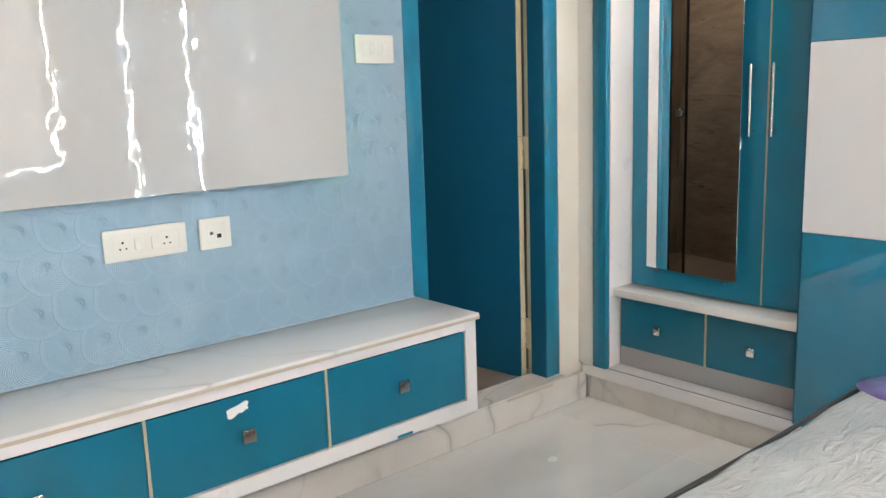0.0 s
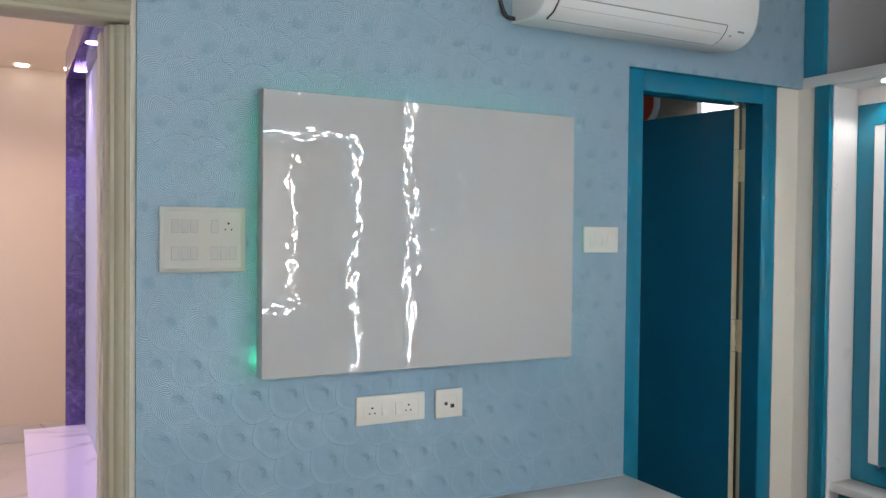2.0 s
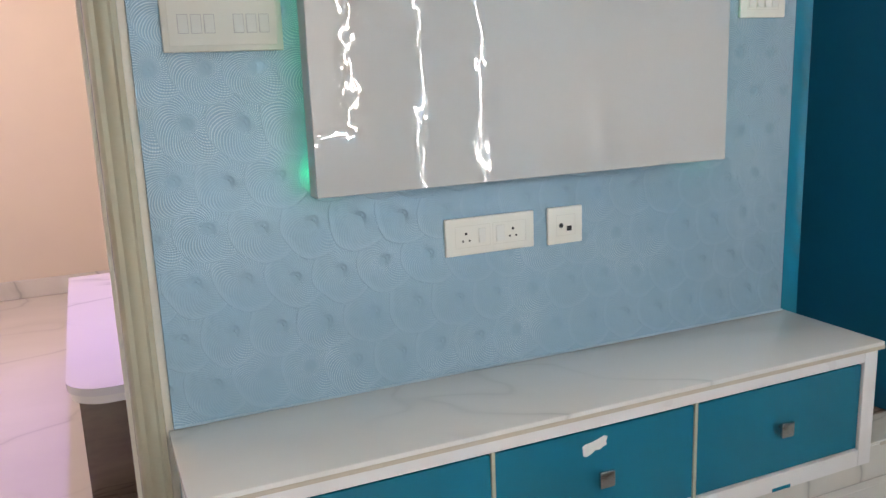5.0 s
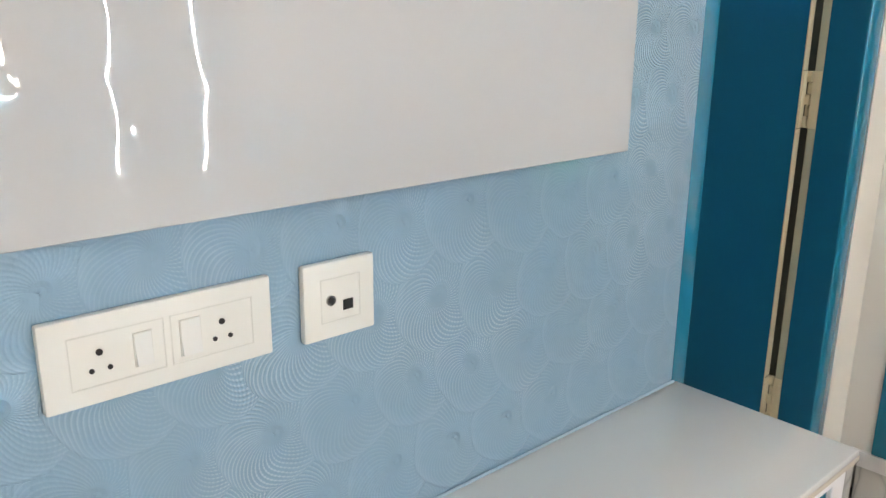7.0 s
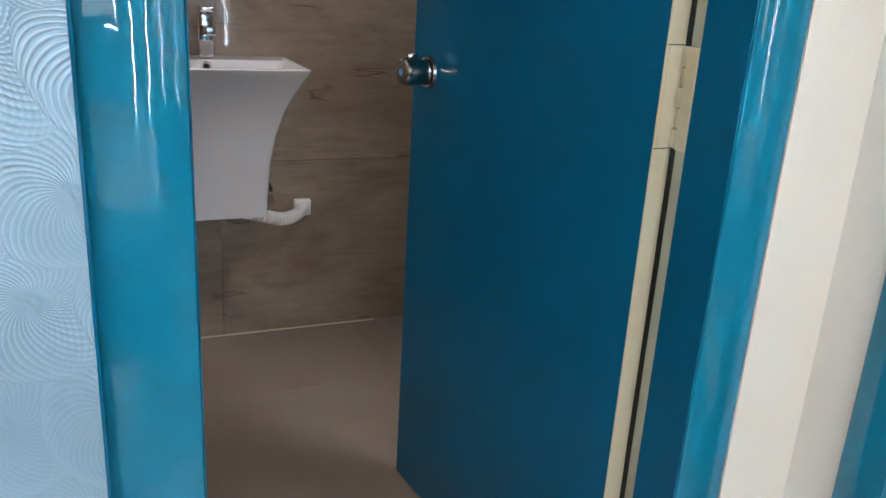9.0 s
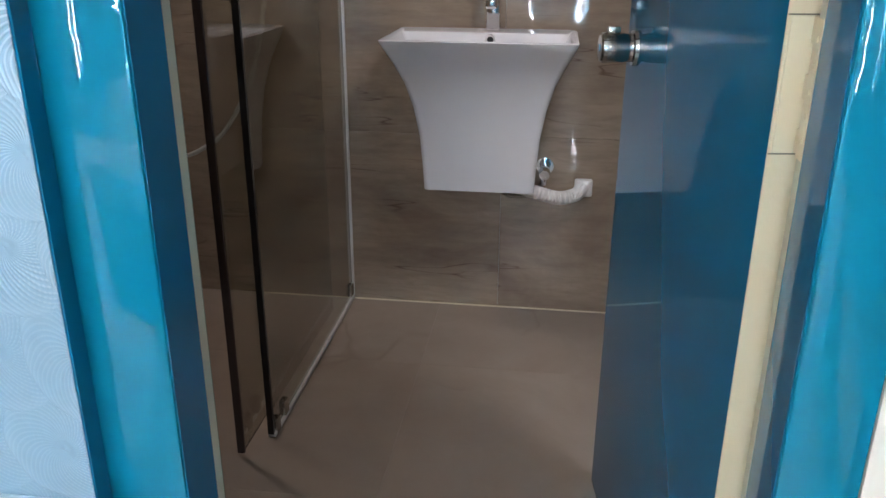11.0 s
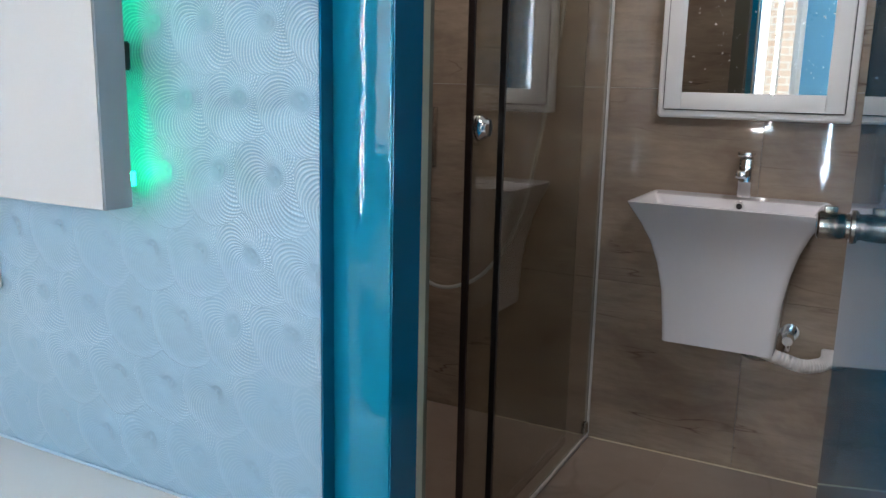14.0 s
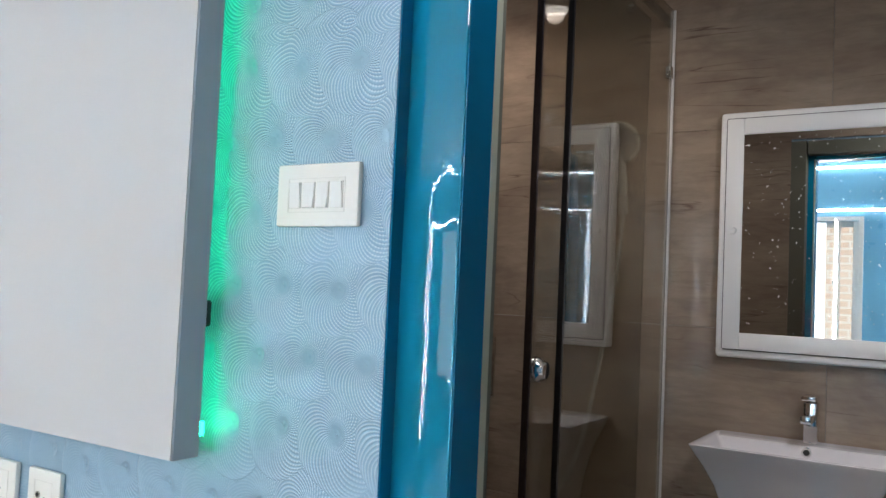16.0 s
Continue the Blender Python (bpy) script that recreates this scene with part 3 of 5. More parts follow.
# ---- skirtings, thresholds ----
bm = boxed(0.03, 2.69, 2.203, WY - 0.0005, 0.0, 0.119, 0.002)
setting("skirting_north", bm, M_SKIRT, "polished grey-white marble skirting under the console", "skirting")
sill = thing("door_sill", (2.17, 2.30, 0.12), "worn marble door sill of the bathroom", "door sill", kind="structure")
part("slab", boxed(D0, D1, 2.2025, 2.352, 0.1195, 0.128, 0.003), M_SKIRT, sill, smooth=0)
part("raw_edge", boxed(2.20, 2.47, 2.199, 2.2024, 0.112, 0.124, 0.001, 1), M_BEVEL, sill, "unfinished yellowish slab edge", 0)


# ---- false-ceiling squares with ring lights ----
def ceiling_square(x0, x1, y0, y1):
    t = thing("ceiling_drop", ((x0 + x1) / 2, (y0 + y1) / 2, CEIL), "white dropped square of the false ceiling", "ceiling panel", "dropped ceiling squares", "structure")
    part("board", boxed(x0, x1, y0, y1, CEIL - 0.047, CEIL, 0.002), M_CEIL, t)


def ring_downlight(x, y):
    t = thing("ring_downlight", (x, y, CEIL - 0.047), "round downlight with a lit multicoloured ring", "ceiling light", "ring downlights")
    z = CEIL - 0.047
    rings = []
    for r, h in ((0.036, 0.0), (0.036, -0.006), (0.046, -0.010), (0.058, -0.008), (0.060, 0.0)):
        rings.append([(r * math.cos(a), r * math.sin(a), h) for a in [2 * math.pi * k / 40 for k in range(40)]])
    ob = part("lit_ring", loft(rings, False), M_RING, t, "glowing pink, green and blue ring")
    ob.matrix_parent_inverse = Matrix.Identity(4)
    part("centre_disc", cyld((x, y, z), (x, y, z - 0.005), 0.0355, n=32), M_GREY_LAM, t, "dull grey centre disc")


ceiling_square(0.657, 1.172, 1.362, 1.878)
ceiling_square(1.818, 2.320, 1.402, 1.920)
ring_downlight(0.931, 1.628)
ring_downlight(2.083, 1.672)


# ---- television panel ----
tvp = thing("television_backboard", (0.927, 2.20, 1.097), "glossy greyish-white television backing panel edged with green light", "wall panel")
TX0, TX1, TZ0, TZ1 = 0.397, 1.457, 1.0925, 1.900
part("board", boxed(TX0, TX1, 2.1372, 2.187, TZ0, TZ1, 0.0015, 1), M_PANEL_SIDE, tvp, "grey board edge")
part("gloss_face", boxed(TX0 + 0.0015, TX1 - 0.0015, 2.135, 2.1372, TZ0 + 0.0015, TZ1 - 0.0015), M_PANEL, tvp, "glossy greyish-white wavy face", 0)
bm = boxed(TX0 + 0.05, TX1 - 0.05, 2.187, WY, TZ0 + 0.05, TZ1 - 0.05)
part("batten", bm, M_PANEL_SIDE, tvp, smooth=0)
for x0, x1, z0, z1 in ((TX0 + 0.026, TX0 + 0.030, TZ0 + 0.04, TZ1 - 0.03), (TX1 - 0.038, TX1 - 0.026, TZ0 + 0.04, TZ0 + 0.19),
                       (TX1 - 0.038, TX1 - 0.026, TZ0 + 0.24, TZ1 - 0.03), (TX0 + 0.04, TX1 - 0.04, TZ1 - 0.020, TZ1 - 0.013)):
    part("led_strip", boxed(x0, x1, 2.1875, 2.193, z0, z1, 0.001, 1), M_GREEN, tvp, "glowing green strip")
part("led_joint", boxed(TX1 - 0.020, TX1 - 0.003, 2.1875, 2.200, TZ0 + 0.195, TZ0 + 0.235, 0.003, 1), M_BLACK, tvp, "black strip connector")
for x in (TX1 - 0.012, TX0 + 0.012):
    part("led_end", cyld((x, 2.194, TZ0 + 0.030), (x, 2.194, TZ0 + 0.050), 0.008, n=14), M_GREEN_END, tvp, "bright green strip end")


# ---- switch plates ----
def plate(name, x0, x1, z0, z1, label, category, material=None):
    t = thing(name, ((x0 + x1) / 2, WY, z0), label, category, "wall plates")
    part("plate", boxed(x0, x1, WY - 0.011, WY - 0.0005, z0, z1, 0.003), material or M_PLATE, t)
    return t


def rocker(t, x, z, w=0.018, h=0.034, tilt=0.0015, face=None, gap=None):
    bm = extrude_profile([(WY - 0.0105, z - h / 2), (WY - 0.0145 - tilt, z - h / 2), (WY - 0.0135, z), (WY - 0.0145 + tilt, z + h / 2), (WY - 0.0105, z + h / 2)],
                         "x", x - w / 2, x + w / 2)
    part("rocker", bm, face or M_PLATE_W, t)
    part("rocker_gap", boxed(x - w / 2 - 0.0011, x + w / 2 + 0.0011, WY - 0.0127, WY - 0.0105, z - h / 2 - 0.0011, z + h / 2 + 0.0011), gap or M_GAP, t, "", 0)


def recess(t, x0, x1, z0, z1):
    bm = bmesh.new()
    for a, b, c, d in ((x0, x1, z0, z0 + 0.0012), (x0, x1, z1 - 0.0012, z1), (x0, x0 + 0.0012, z0, z1), (x1 - 0.0012, x1, z0, z1)):
        box(bm, a, b, WY - 0.0116, WY - 0.0108, c, d)
    part("module_line", bm, M_GAP, t, "", 0)


def socket(t, x, z, s=0.85):
    for dx, dz, r in ((0.0, 0.012, 0.0038), (-0.010, -0.008, 0.0029), (0.010, -0.008, 0.0029)):
        part("pin_hole", cyld((x + dx * s, WY - 0.0125, z + dz * s), (x + dx * s, WY - 0.009, z + dz * s), r * s, n=14), M_DARK, t, "dark socket hole")


b = plate("switchboard", 0.138, 0.371, 1.390, 1.571, "large dull grey-white switchboard with ten switches and a socket", "switchboard", M_PLATE_OLD)
part("rim", boxed(0.150, 0.359, WY - 0.0122, WY - 0.0108, 1.402, 1.559, 0.0006, 1), M_PLATE_OLD, b)
for x in (0.178, 0.203, 0.228, 0.284):
    rocker(b, x, 1.517, face=M_ROCKER_OLD, gap=M_AC_GREY)
for x in (0.178, 0.203, 0.228, 0.284, 0.309, 0.334):
    rocker(b, x, 1.443, face=M_ROCKER_OLD, gap=M_AC_GREY)
socket(b, 0.322, 1.516)
b = plate("power_socket", 0.711, 0.944, 0.915, 1.003, "white twin power socket plate with two switches", "socket")
recess(b, 0.735, 0.826, 0.933, 0.985)
recess(b, 0.832, 0.921, 0.933, 0.985)
socket(b, 0.763, 0.956)
socket(b, 0.886, 0.956)
rocker(b, 0.804, 0.959, 0.016, 0.032)
rocker(b, 0.852, 0.959, 0.02, 0.036)
b = plate("data_socket", 0.984, 1.081, 0.912, 1.003, "white aerial and data socket plate", "socket")
recess(b, 1.006, 1.060, 0.932, 0.984)
part("aerial_ring", cyld((1.019, WY - 0.0135, 0.958), (1.019, WY - 0.01, 0.958), 0.006, n=18), M_STEEL, b)
part("aerial_hole", cyld((1.019, WY - 0.0142, 0.958), (1.019, WY - 0.0136, 0.958), 0.0036, n=14), M_DARK, b)
part("data_port", boxed(1.036, 1.049, WY - 0.0125, WY - 0.0105, 0.943, 0.955), M_DARK, b, "black square data port", 0)
b = plate("light_switch", 1.563, 1.715, 1.442, 1.533, "white four-gang light switch plate", "light switch")
recess(b, 1.586, 1.692, 1.462, 1.512)
for x in (1.600, 1.626, 1.652, 1.678):
    rocker(b, x, 1.487, 0.019, 0.036, 0.0013 if x > 1.61 and x < 1.66 else -0.0013)


# ---- floating console ----
con = thing("tv_console", (0.92, 2.05, 0.288), "white floating console with three teal drawers and a marble top", "console")
CX0, CX1, CY, CZ0, CZ1 = 0.080, 1.770, 1.905, 0.288, 0.604
bm = bmesh.new()
box(bm, CX0, CX0 + 0.045, CY, WY - 0.001, CZ0, CZ1, 0.001, 1)
box(bm, CX1 - 0.045, CX1, CY, WY - 0.001, CZ0, CZ1, 0.001, 1)
box(bm, CX0 + 0.0451, CX1 - 0.0451, CY, WY - 0.001, CZ0, CZ0 + 0.045, 0.001, 1)
box(bm, CX0 + 0.0451, CX1 - 0.0451, CY, WY - 0.001, CZ1 - 0.030, CZ1, 0.001, 1)
box(bm, CX0 + 0.0451, CX1 - 0.0451, CY + 0.06, WY - 0.001, CZ0 + 0.0451, CZ1 - 0.0301)
part("body", bm, M_WHITE_LAM, con, "white laminate body")
part("top_slab", boxed(0.068, 1.777, 1.892, WY - 0.001, 0.6045, 0.626, 0.003), M_TOP, con, "white veined marble top")
part("silicone_bead", boxed(0.080, 1.768, WY - 0.006, WY - 0.0005, 0.6262, 0.631, 0.002, 1), M_BEAD, con, "thin pale blue bead along the wall")
part("raw_edge", boxed(0.069, 1.776, 1.8905, 1.8918, 0.6065, 0.616, 0.0005, 1), M_BEVEL, con, "unpolished beige slab edge", 0)
for x0, x1, kx in ((0.128, 0.661, 0.400), (0.670, 1.185, 0.930), (1.194, 1.722, 1.452)):
    d = part("drawer", boxed(x0, x1, CY + 0.006, CY + 0.026, 0.337, 0.567, 0.0015, 1), M_TEAL, con, "teal laminate drawer front")
    k = bmesh.new()
    cyl(k, (kx, CY + 0.006, 0.458), (kx, CY - 0.012, 0.458), 0.006, n=12)
    box(k, kx - 0.019, kx + 0.019, CY - 0.022, CY - 0.012, 0.439, 0.477, 0.003)
    part("knob", k, M_STEEL, d, "square brushed-steel knob")
for x in (0.6655, 1.1895):
    part("divider", boxed(x - 0.004, x + 0.004, CY + 0.003, CY + 0.03, 0.334, 0.5735), M_GREEN_EDGE, con, "pale edge strip", 0)
out = [(0.884, 0.512), (0.882, 0.534), (0.890, 0.538), (0.912, 0.541), (0.938, 0.549), (0.946, 0.545), (0.942, 0.534), (0.944, 0.526), (0.934, 0.524), (0.926, 0.519), (0.914, 0.520), (0.902, 0.512), (0.892, 0.509)]
sticker = extrude_profile(out, "y", CY + 0.0045, CY + 0.0058)
tagged(linked("torn_sticker", sticker, M_PAPER, 0), "torn white paper sticker stuck on a teal drawer", "sticker")
tagged(linked("paper_scrap", extrude_profile([(2.095, 1.875), (2.118, 1.868), (2.138, 1.878), (2.142, 1.895), (2.130, 1.905), (2.108, 1.902), (2.096, 1.893)], "z", 0.0003, 0.0012), M_PAPER, 0), "small white paper scrap lying on the floor", "paper scrap")
tagged(linked("blue_tape", boxed(1.43, 1.49, CY - 0.0012, CY - 0.0002, 0.289, 0.298), M_BLUE, 0), "small strip of blue tape on the console's lower edge", "tape")


# ---- air conditioner ----
AX0, AX1 = 1.255, 2.172
ac = thing("air_conditioner", (1.71, WY, 2.225), "white split air conditioner mounted high on the wall", "air conditioner")
prof = [(WY - 0.001, 2.525), (2.035, 2.525), (2.014, 2.520), (2.003, 2.508), (1.998, 2.49), (1.996, 2.42), (1.998, 2.32), (2.006, 2.272), (2.022, 2.236),
        (2.046, 2.212), (2.080, 2.198), (2.12, 2.194), (WY - 0.001, 2.205)]
body = extrude_profile(prof, "x", AX0, AX1)
es = [e for e in body.edges if abs(e.verts[0].co.x - e.verts[1].co.x) < 1e-6]
bmesh.ops.bevel(body, geom=es, offset=0.007, segments=3, profile=0.5, affect="EDGES")
part("housing", body, M_AC, ac, "glossy white housing")
flap = [(2.0135, 2.249), (2.0195, 2.2345), (2.0440, 2.2095), (2.0790, 2.1955), (2.0785, 2.1930), (2.0425, 2.2070), (2.0170, 2.2330), (2.0110, 2.2485)]
part("air_flap", extrude_profile(flap, "x", 1.305, 2.025), M_AC, ac, "closed white air flap")
part("flap_gap", boxed(1.300, 2.030, 2.0115, 2.0170, 2.2495, 2.2535), M_AC_GREY, ac, "grey gap above the flap", 0)
part("flap_groove", boxed(1.318, 2.012, 2.0262, 2.0300, 2.2225, 2.2245), M_AC_GREY, ac, "fine groove along the flap", 0)
part("flap_gap", boxed(1.300, 2.030, 2.0795, 2.0840, 2.1935, 2.199), M_DARK, ac, "dark gap below the flap", 0)
for x in (1.3015, 2.0285):
    part("flap_end", extrude_profile([(2.0120, 2.250), (2.0185, 2.233), (2.0430, 2.208), (2.0800, 2.1945), (2.081, 2.199), (2.046, 2.213), (2.021, 2.238), (2.015, 2.252)], "x", x - 0.0012, x + 0.0012), M_DARK, ac, "dark gap at the flap's end")
part("trim_strip", boxed(AX0 + 0.02, AX1 - 0.012, 1.9955, 1.9985, 2.482, 2.489), M_AC_GREY, ac, "thin grey trim line", 0)
part("trim_band", boxed(AX0 + 0.02, AX1 - 0.012, 1.9965, 1.999, 2.4895, 2.507), M_PLATE, ac, "", 0)
for x0, x1 in ((AX0 + 0.028, AX0 + 0.034), (AX0 + 0.038, AX0 + 0.085), (AX1 - 0.075, AX1 - 0.028)):
    part("badge", boxed(x0, x1, 1.9955, 1.9968, 2.494, 2.502), M_INK, ac, "small dark badge print", 0)
part("display_mark", boxed(2.088, 2.118, 2.0195, 2.0225, 2.234, 2.240), M_AC_GREY, ac, "small grey indicator marks", 0)
part("display_mark", boxed(2.060, 2.068, 2.0315, 2.0345, 2.219, 2.224), M_AC_GREY, ac, "", 0)
lab = part("rating_label", boxed(AX0 - 0.0012, AX0 - 0.0002, 2.058, 2.104, 2.30, 2.455), M_YELLOW, ac, "yellow energy rating label", 0)
bm = bmesh.new()
pts = [(2.081 + 0.026 * math.cos(a), 2.452 + 0.036 * math.sin(a)) for a in [math.pi * k / 14 for k in range(15)]]
part("rating_arc", extrude_profile(pts, "x", AX0 - 0.0022, AX0 - 0.0013), M_RED, lab, "red and dark star arc", 0)
bm.free()
part("rating_disc", cyld((AX0 - 0.0022, 2.081, 2.328), (AX0 - 0.0013, 2.081, 2.328), 0.019, n=24), M_INK, lab, "dark round mark")
for z in (2.405, 2.395, 2.385, 2.372, 2.362):
    part("print_line", boxed(AX0 - 0.0020, AX0 - 0.0013, 2.066, 2.096, z, z + 0.004), M_INK, lab, "", 0)
part("star", boxed(AX0 - 0.0032, AX0 - 0.0023, 2.070, 2.092, 2.455, 2.472), M_YELLOW, lab, "", 0)
cord = tube([(1.258, 2.17, 2.475), (1.222, 2.185, 2.462), (1.197, 2.205, 2.41), (1.19, 2.212, 2.35), (1.20, 2.212, 2.29), (1.225, 2.21, 2.228), (1.258, 2.20, 2.215)], 0.0070)
part("power_cord", cord, M_BLACK, ac, "black cable looped beside the housing")


# ---- bathroom door frame and leaf ----
frame1 = thing("door_frame", (2.17, 2.33, 0.128), "glossy blue laminated door frame of the bathroom", "door frame", kind="structure")


def jamb(x_out, x_in, sign, back):
    bm = boxed(min(x_out, x_in), max(x_out, x_in), FY, back - 0.0015, 0.1285, 2.118, 0.004)
    part("jamb", bm, M_BLUE, frame1, "glossy blue jamb")
    xa, xb = x_in - sign * 0.004, x_in + sign * 0.0012
    part("jamb_edge", boxed(min(xa, xb), max(xa, xb), back - 0.0195, back, 0.1285, 2.041, 0.001, 1), M_GREEN_EDGE, frame1, "unpainted pale edge of the jamb")
    xr = x_in + sign * 0.0014
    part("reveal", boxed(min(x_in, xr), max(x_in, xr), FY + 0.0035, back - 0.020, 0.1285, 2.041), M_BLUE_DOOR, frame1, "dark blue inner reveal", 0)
    x_reb = x_in - sign * 0.03
    part("jamb_stop", boxed(min(x_out, x_reb), max(x_out, x_reb), back - 0.001, 2.412, 0.1285, 2.118), M_RAWFRAME, frame1, "dull unpainted back of the jamb", 0)


jamb(D0 + 0.001, 1.858, 1, 2.3455)
jamb(D1 - 0.001, 2.490, -1, 2.3585)
part("head", boxed(1.8585, 2.4895, FY, 2.344, 2.041, 2.1175, 0.004), M_BLUE, frame1, "glossy blue head of the frame")
part("head_stop", boxed(1.835, 2.507, 2.3445, 2.412, 2.056, 2.1175), M_RAWFRAME, frame1, "", 0)
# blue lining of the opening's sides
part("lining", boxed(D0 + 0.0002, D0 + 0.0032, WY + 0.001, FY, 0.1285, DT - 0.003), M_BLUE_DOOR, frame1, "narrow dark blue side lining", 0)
part("lining", boxed(D0, D1, WY + 0.001, FY, DT - 0.0032, DT - 0.0002), M_BLUE, frame1, "", 0)

HX, HY = 2.4957, 2.3805
leaf_turn = Matrix.Translation((HX, HY, 0)) @ Matrix.Rotation(math.atan2(0.991, -0.135), 4, "Z")
leaf = thing("door_1", (HX, HY, 0.105), "glossy dark blue bathroom door standing open", "door", kind="structure")


def on_leaf(bm):
    bmesh.ops.transform(bm, matrix=leaf_turn, verts=bm.verts)
    return bm


LW = 0.680
slab = part("leaf", on_leaf(boxed(0.001, LW, 0.0, 0.030, 0.106, 2.040, 0.0015, 1)), M_BLUE_DOOR, leaf, "glossy dark blue door leaf")
part("hinge_edge", on_leaf(boxed(-0.0015, 0.0008, -0.001, 0.031, 0.105, 2.041)), M_CREAM_EDGE, leaf, "cream enamelled hinge edge", 0)
for z in (0.302, 1.085, 1.80):
    hp = part("hinge", on_leaf(boxed(-0.0042, -0.0017, -0.0005, 0.0285, z - 0.067, z + 0.067, 0.0006, 1)), M_CREAM_EDGE, leaf, "butt hinge painted over in cream")
    for i in range(5):
        a = z - 0.0665 + i * 0.0268
        if i % 2:
            k = boxed(-0.0225, -0.0075, -0.004, 0.005, a, a + 0.0258, 0.002, 2)
        else:
            k = boxed(-0.0170, -0.0030, -0.004, 0.007, a, a + 0.0258, 0.002, 2)
        part("knuckle", on_leaf(k), M_CREAM_EDGE, hp)
        s = cyld((-0.0054, 0.012 + 0.007 * (i % 2), z - 0.052 + i * 0.026), (-0.0041, 0.012 + 0.007 * (i % 2), z - 0.052 + i * 0.026), 0.0036, 0.003, 12)
        part("screw", on_leaf(s), M_CREAM_EDGE, hp)
        part("screw", cyld((2.4876, 2.347, z - 0.048 + i * 0.024), (2.4862, 2.347, z - 0.048 + i * 0.024), 0.0030, 0.0026, 12), M_CREAM_EDGE, hp)
    for sz in (-0.0682, 0.0682):
        part("seam", on_leaf(boxed(-0.0024, -0.0012, -0.0008, 0.0308, z + sz - 0.0007, z + sz + 0.0007)), M_RAWFRAME, hp, "", 0)
    part("jamb_plate", boxed(2.4875, 2.4886, 2.3392, 2.3600, z - 0.067, z + 0.067, 0.0005, 1), M_CREAM_EDGE, hp)
# cylindrical lock near the free edge, on both faces
for s, y in ((1, 0.030), (-1, 0.0)):
    lx, lz = 0.618, 1.042
    rose = cyld((lx, y, lz), (lx, y + s * 0.006, lz), 0.031, 0.0295, 32)
    rose = on_leaf(rose)
    lk = part("lock_rose", rose, M_BRONZE, leaf, "satin nickel lock rose")
    r = [(0.0, 0.0245), (0.004, 0.0235), (0.009, 0.0235), (0.014, 0.0250), (0.044, 0.0265), (0.050, 0.0250), (0.053, 0.021)]
    rings = [[(lx + q * math.cos(a), y + s * (0.008 + d), lz + q * math.sin(a)) for a in [2 * math.pi * k / 28 for k in range(28)]] for d, q in r]
    part("knob", on_leaf(loft(rings)), M_BRONZE, lk, "satin nickel knob")
    part("thumb_turn", on_leaf(boxed(lx - 0.008, lx + 0.008, y + s * 0.028, y + s * 0.050, lz + 0.024, lz + 0.036, 0.003)), M_BRONZE, lk)
    part("dot", on_leaf(cyld((lx, y + s * 0.0605, lz), (lx, y + s * 0.0615, lz), 0.006, n=16)), M_BLUE_LOGO, lk, "pale blue dot")


# ---- hall door frame ----
frame2 = thing("hall_door_frame", (-0.43, 2.29, 0), "beige painted moulded wooden door frame to the hall", "door frame", kind="structure")
pf = [(0.0635, 2.212), (0.062, 2.206), (0.052, 2.203), (0.047, 2.208), (0.040, 2.208), (0.030, 2.214), (0.024, 2.222), (0.014, 2.222), (0.008, 2.228),
      (0.005, 2.240), (0.005, 2.300), (0.018, 2.302), (0.018, 2.375), (0.0635, 2.375)]
part("jamb", extrude_profile(pf, "z", 0.0045, 2.044), M_OLIVE, frame2, "moulded beige jamb")
part("jamb", extrude_profile([(-0.866 - x, y) for x, y in pf], "z", 0.0045, 2.044), M_OLIVE, frame2, "moulded beige jamb")
part("head", extrude_profile([(y, 2.049 + x) for x, y in pf], "x", -0.929, 0.0635), M_OLIVE, frame2, "moulded beige head")
part("catch", boxed(-0.062, -0.042, 2.195, 2.2035, 2.085, 2.107, 0.003), M_OLIVE, frame2, "small painted-over catch")
part("dado", boxed(-0.004, 0.0045, 2.30, 2.375, 0.01, 2.04), M_CREAM, frame2, "cream inner edge", 0)


# ---- hall media unit ----
unit = thing("hall_media_unit", (0.05, 3.8, 0), "pale hall media unit with purple mottled panel and soffit", "media unit")
part("back_panel", boxed(0.139, 0.2995, 2.45, 4.72, 0.02, 2.33), M_LBLUE, unit, "pale blue back panel", 0)
part("side_panel", boxed(0.042, 0.1389, 4.70, 4.74, 0.44, 2.45, 0.002), M_PURPLE, unit, "mottled purple side panel")
part("soffit", boxed(0.042, 0.1389, 2.9, 4.6999, 2.30, 2.45, 0.002), M_PURPLE, unit, "mottled dark soffit")
for y in (3.70, 4.40):
    part("soffit_spot", cyld((0.092, y, 2.2999), (0.092, y, 2.296), 0.03, n=24), M_PSPOT, unit, "lit purple spot")


def counter_outline(x0, x1, y0, y1, r, n=10):
    pts = [(x1, y0)]
    pts += [(x0 + r - r * math.sin(math.pi / 2 * k / n), y0 + r - r * math.cos(math.pi / 2 * k / n)) for k in range(n + 1)]
    return pts + [(x0, y1), (x1, y1)]


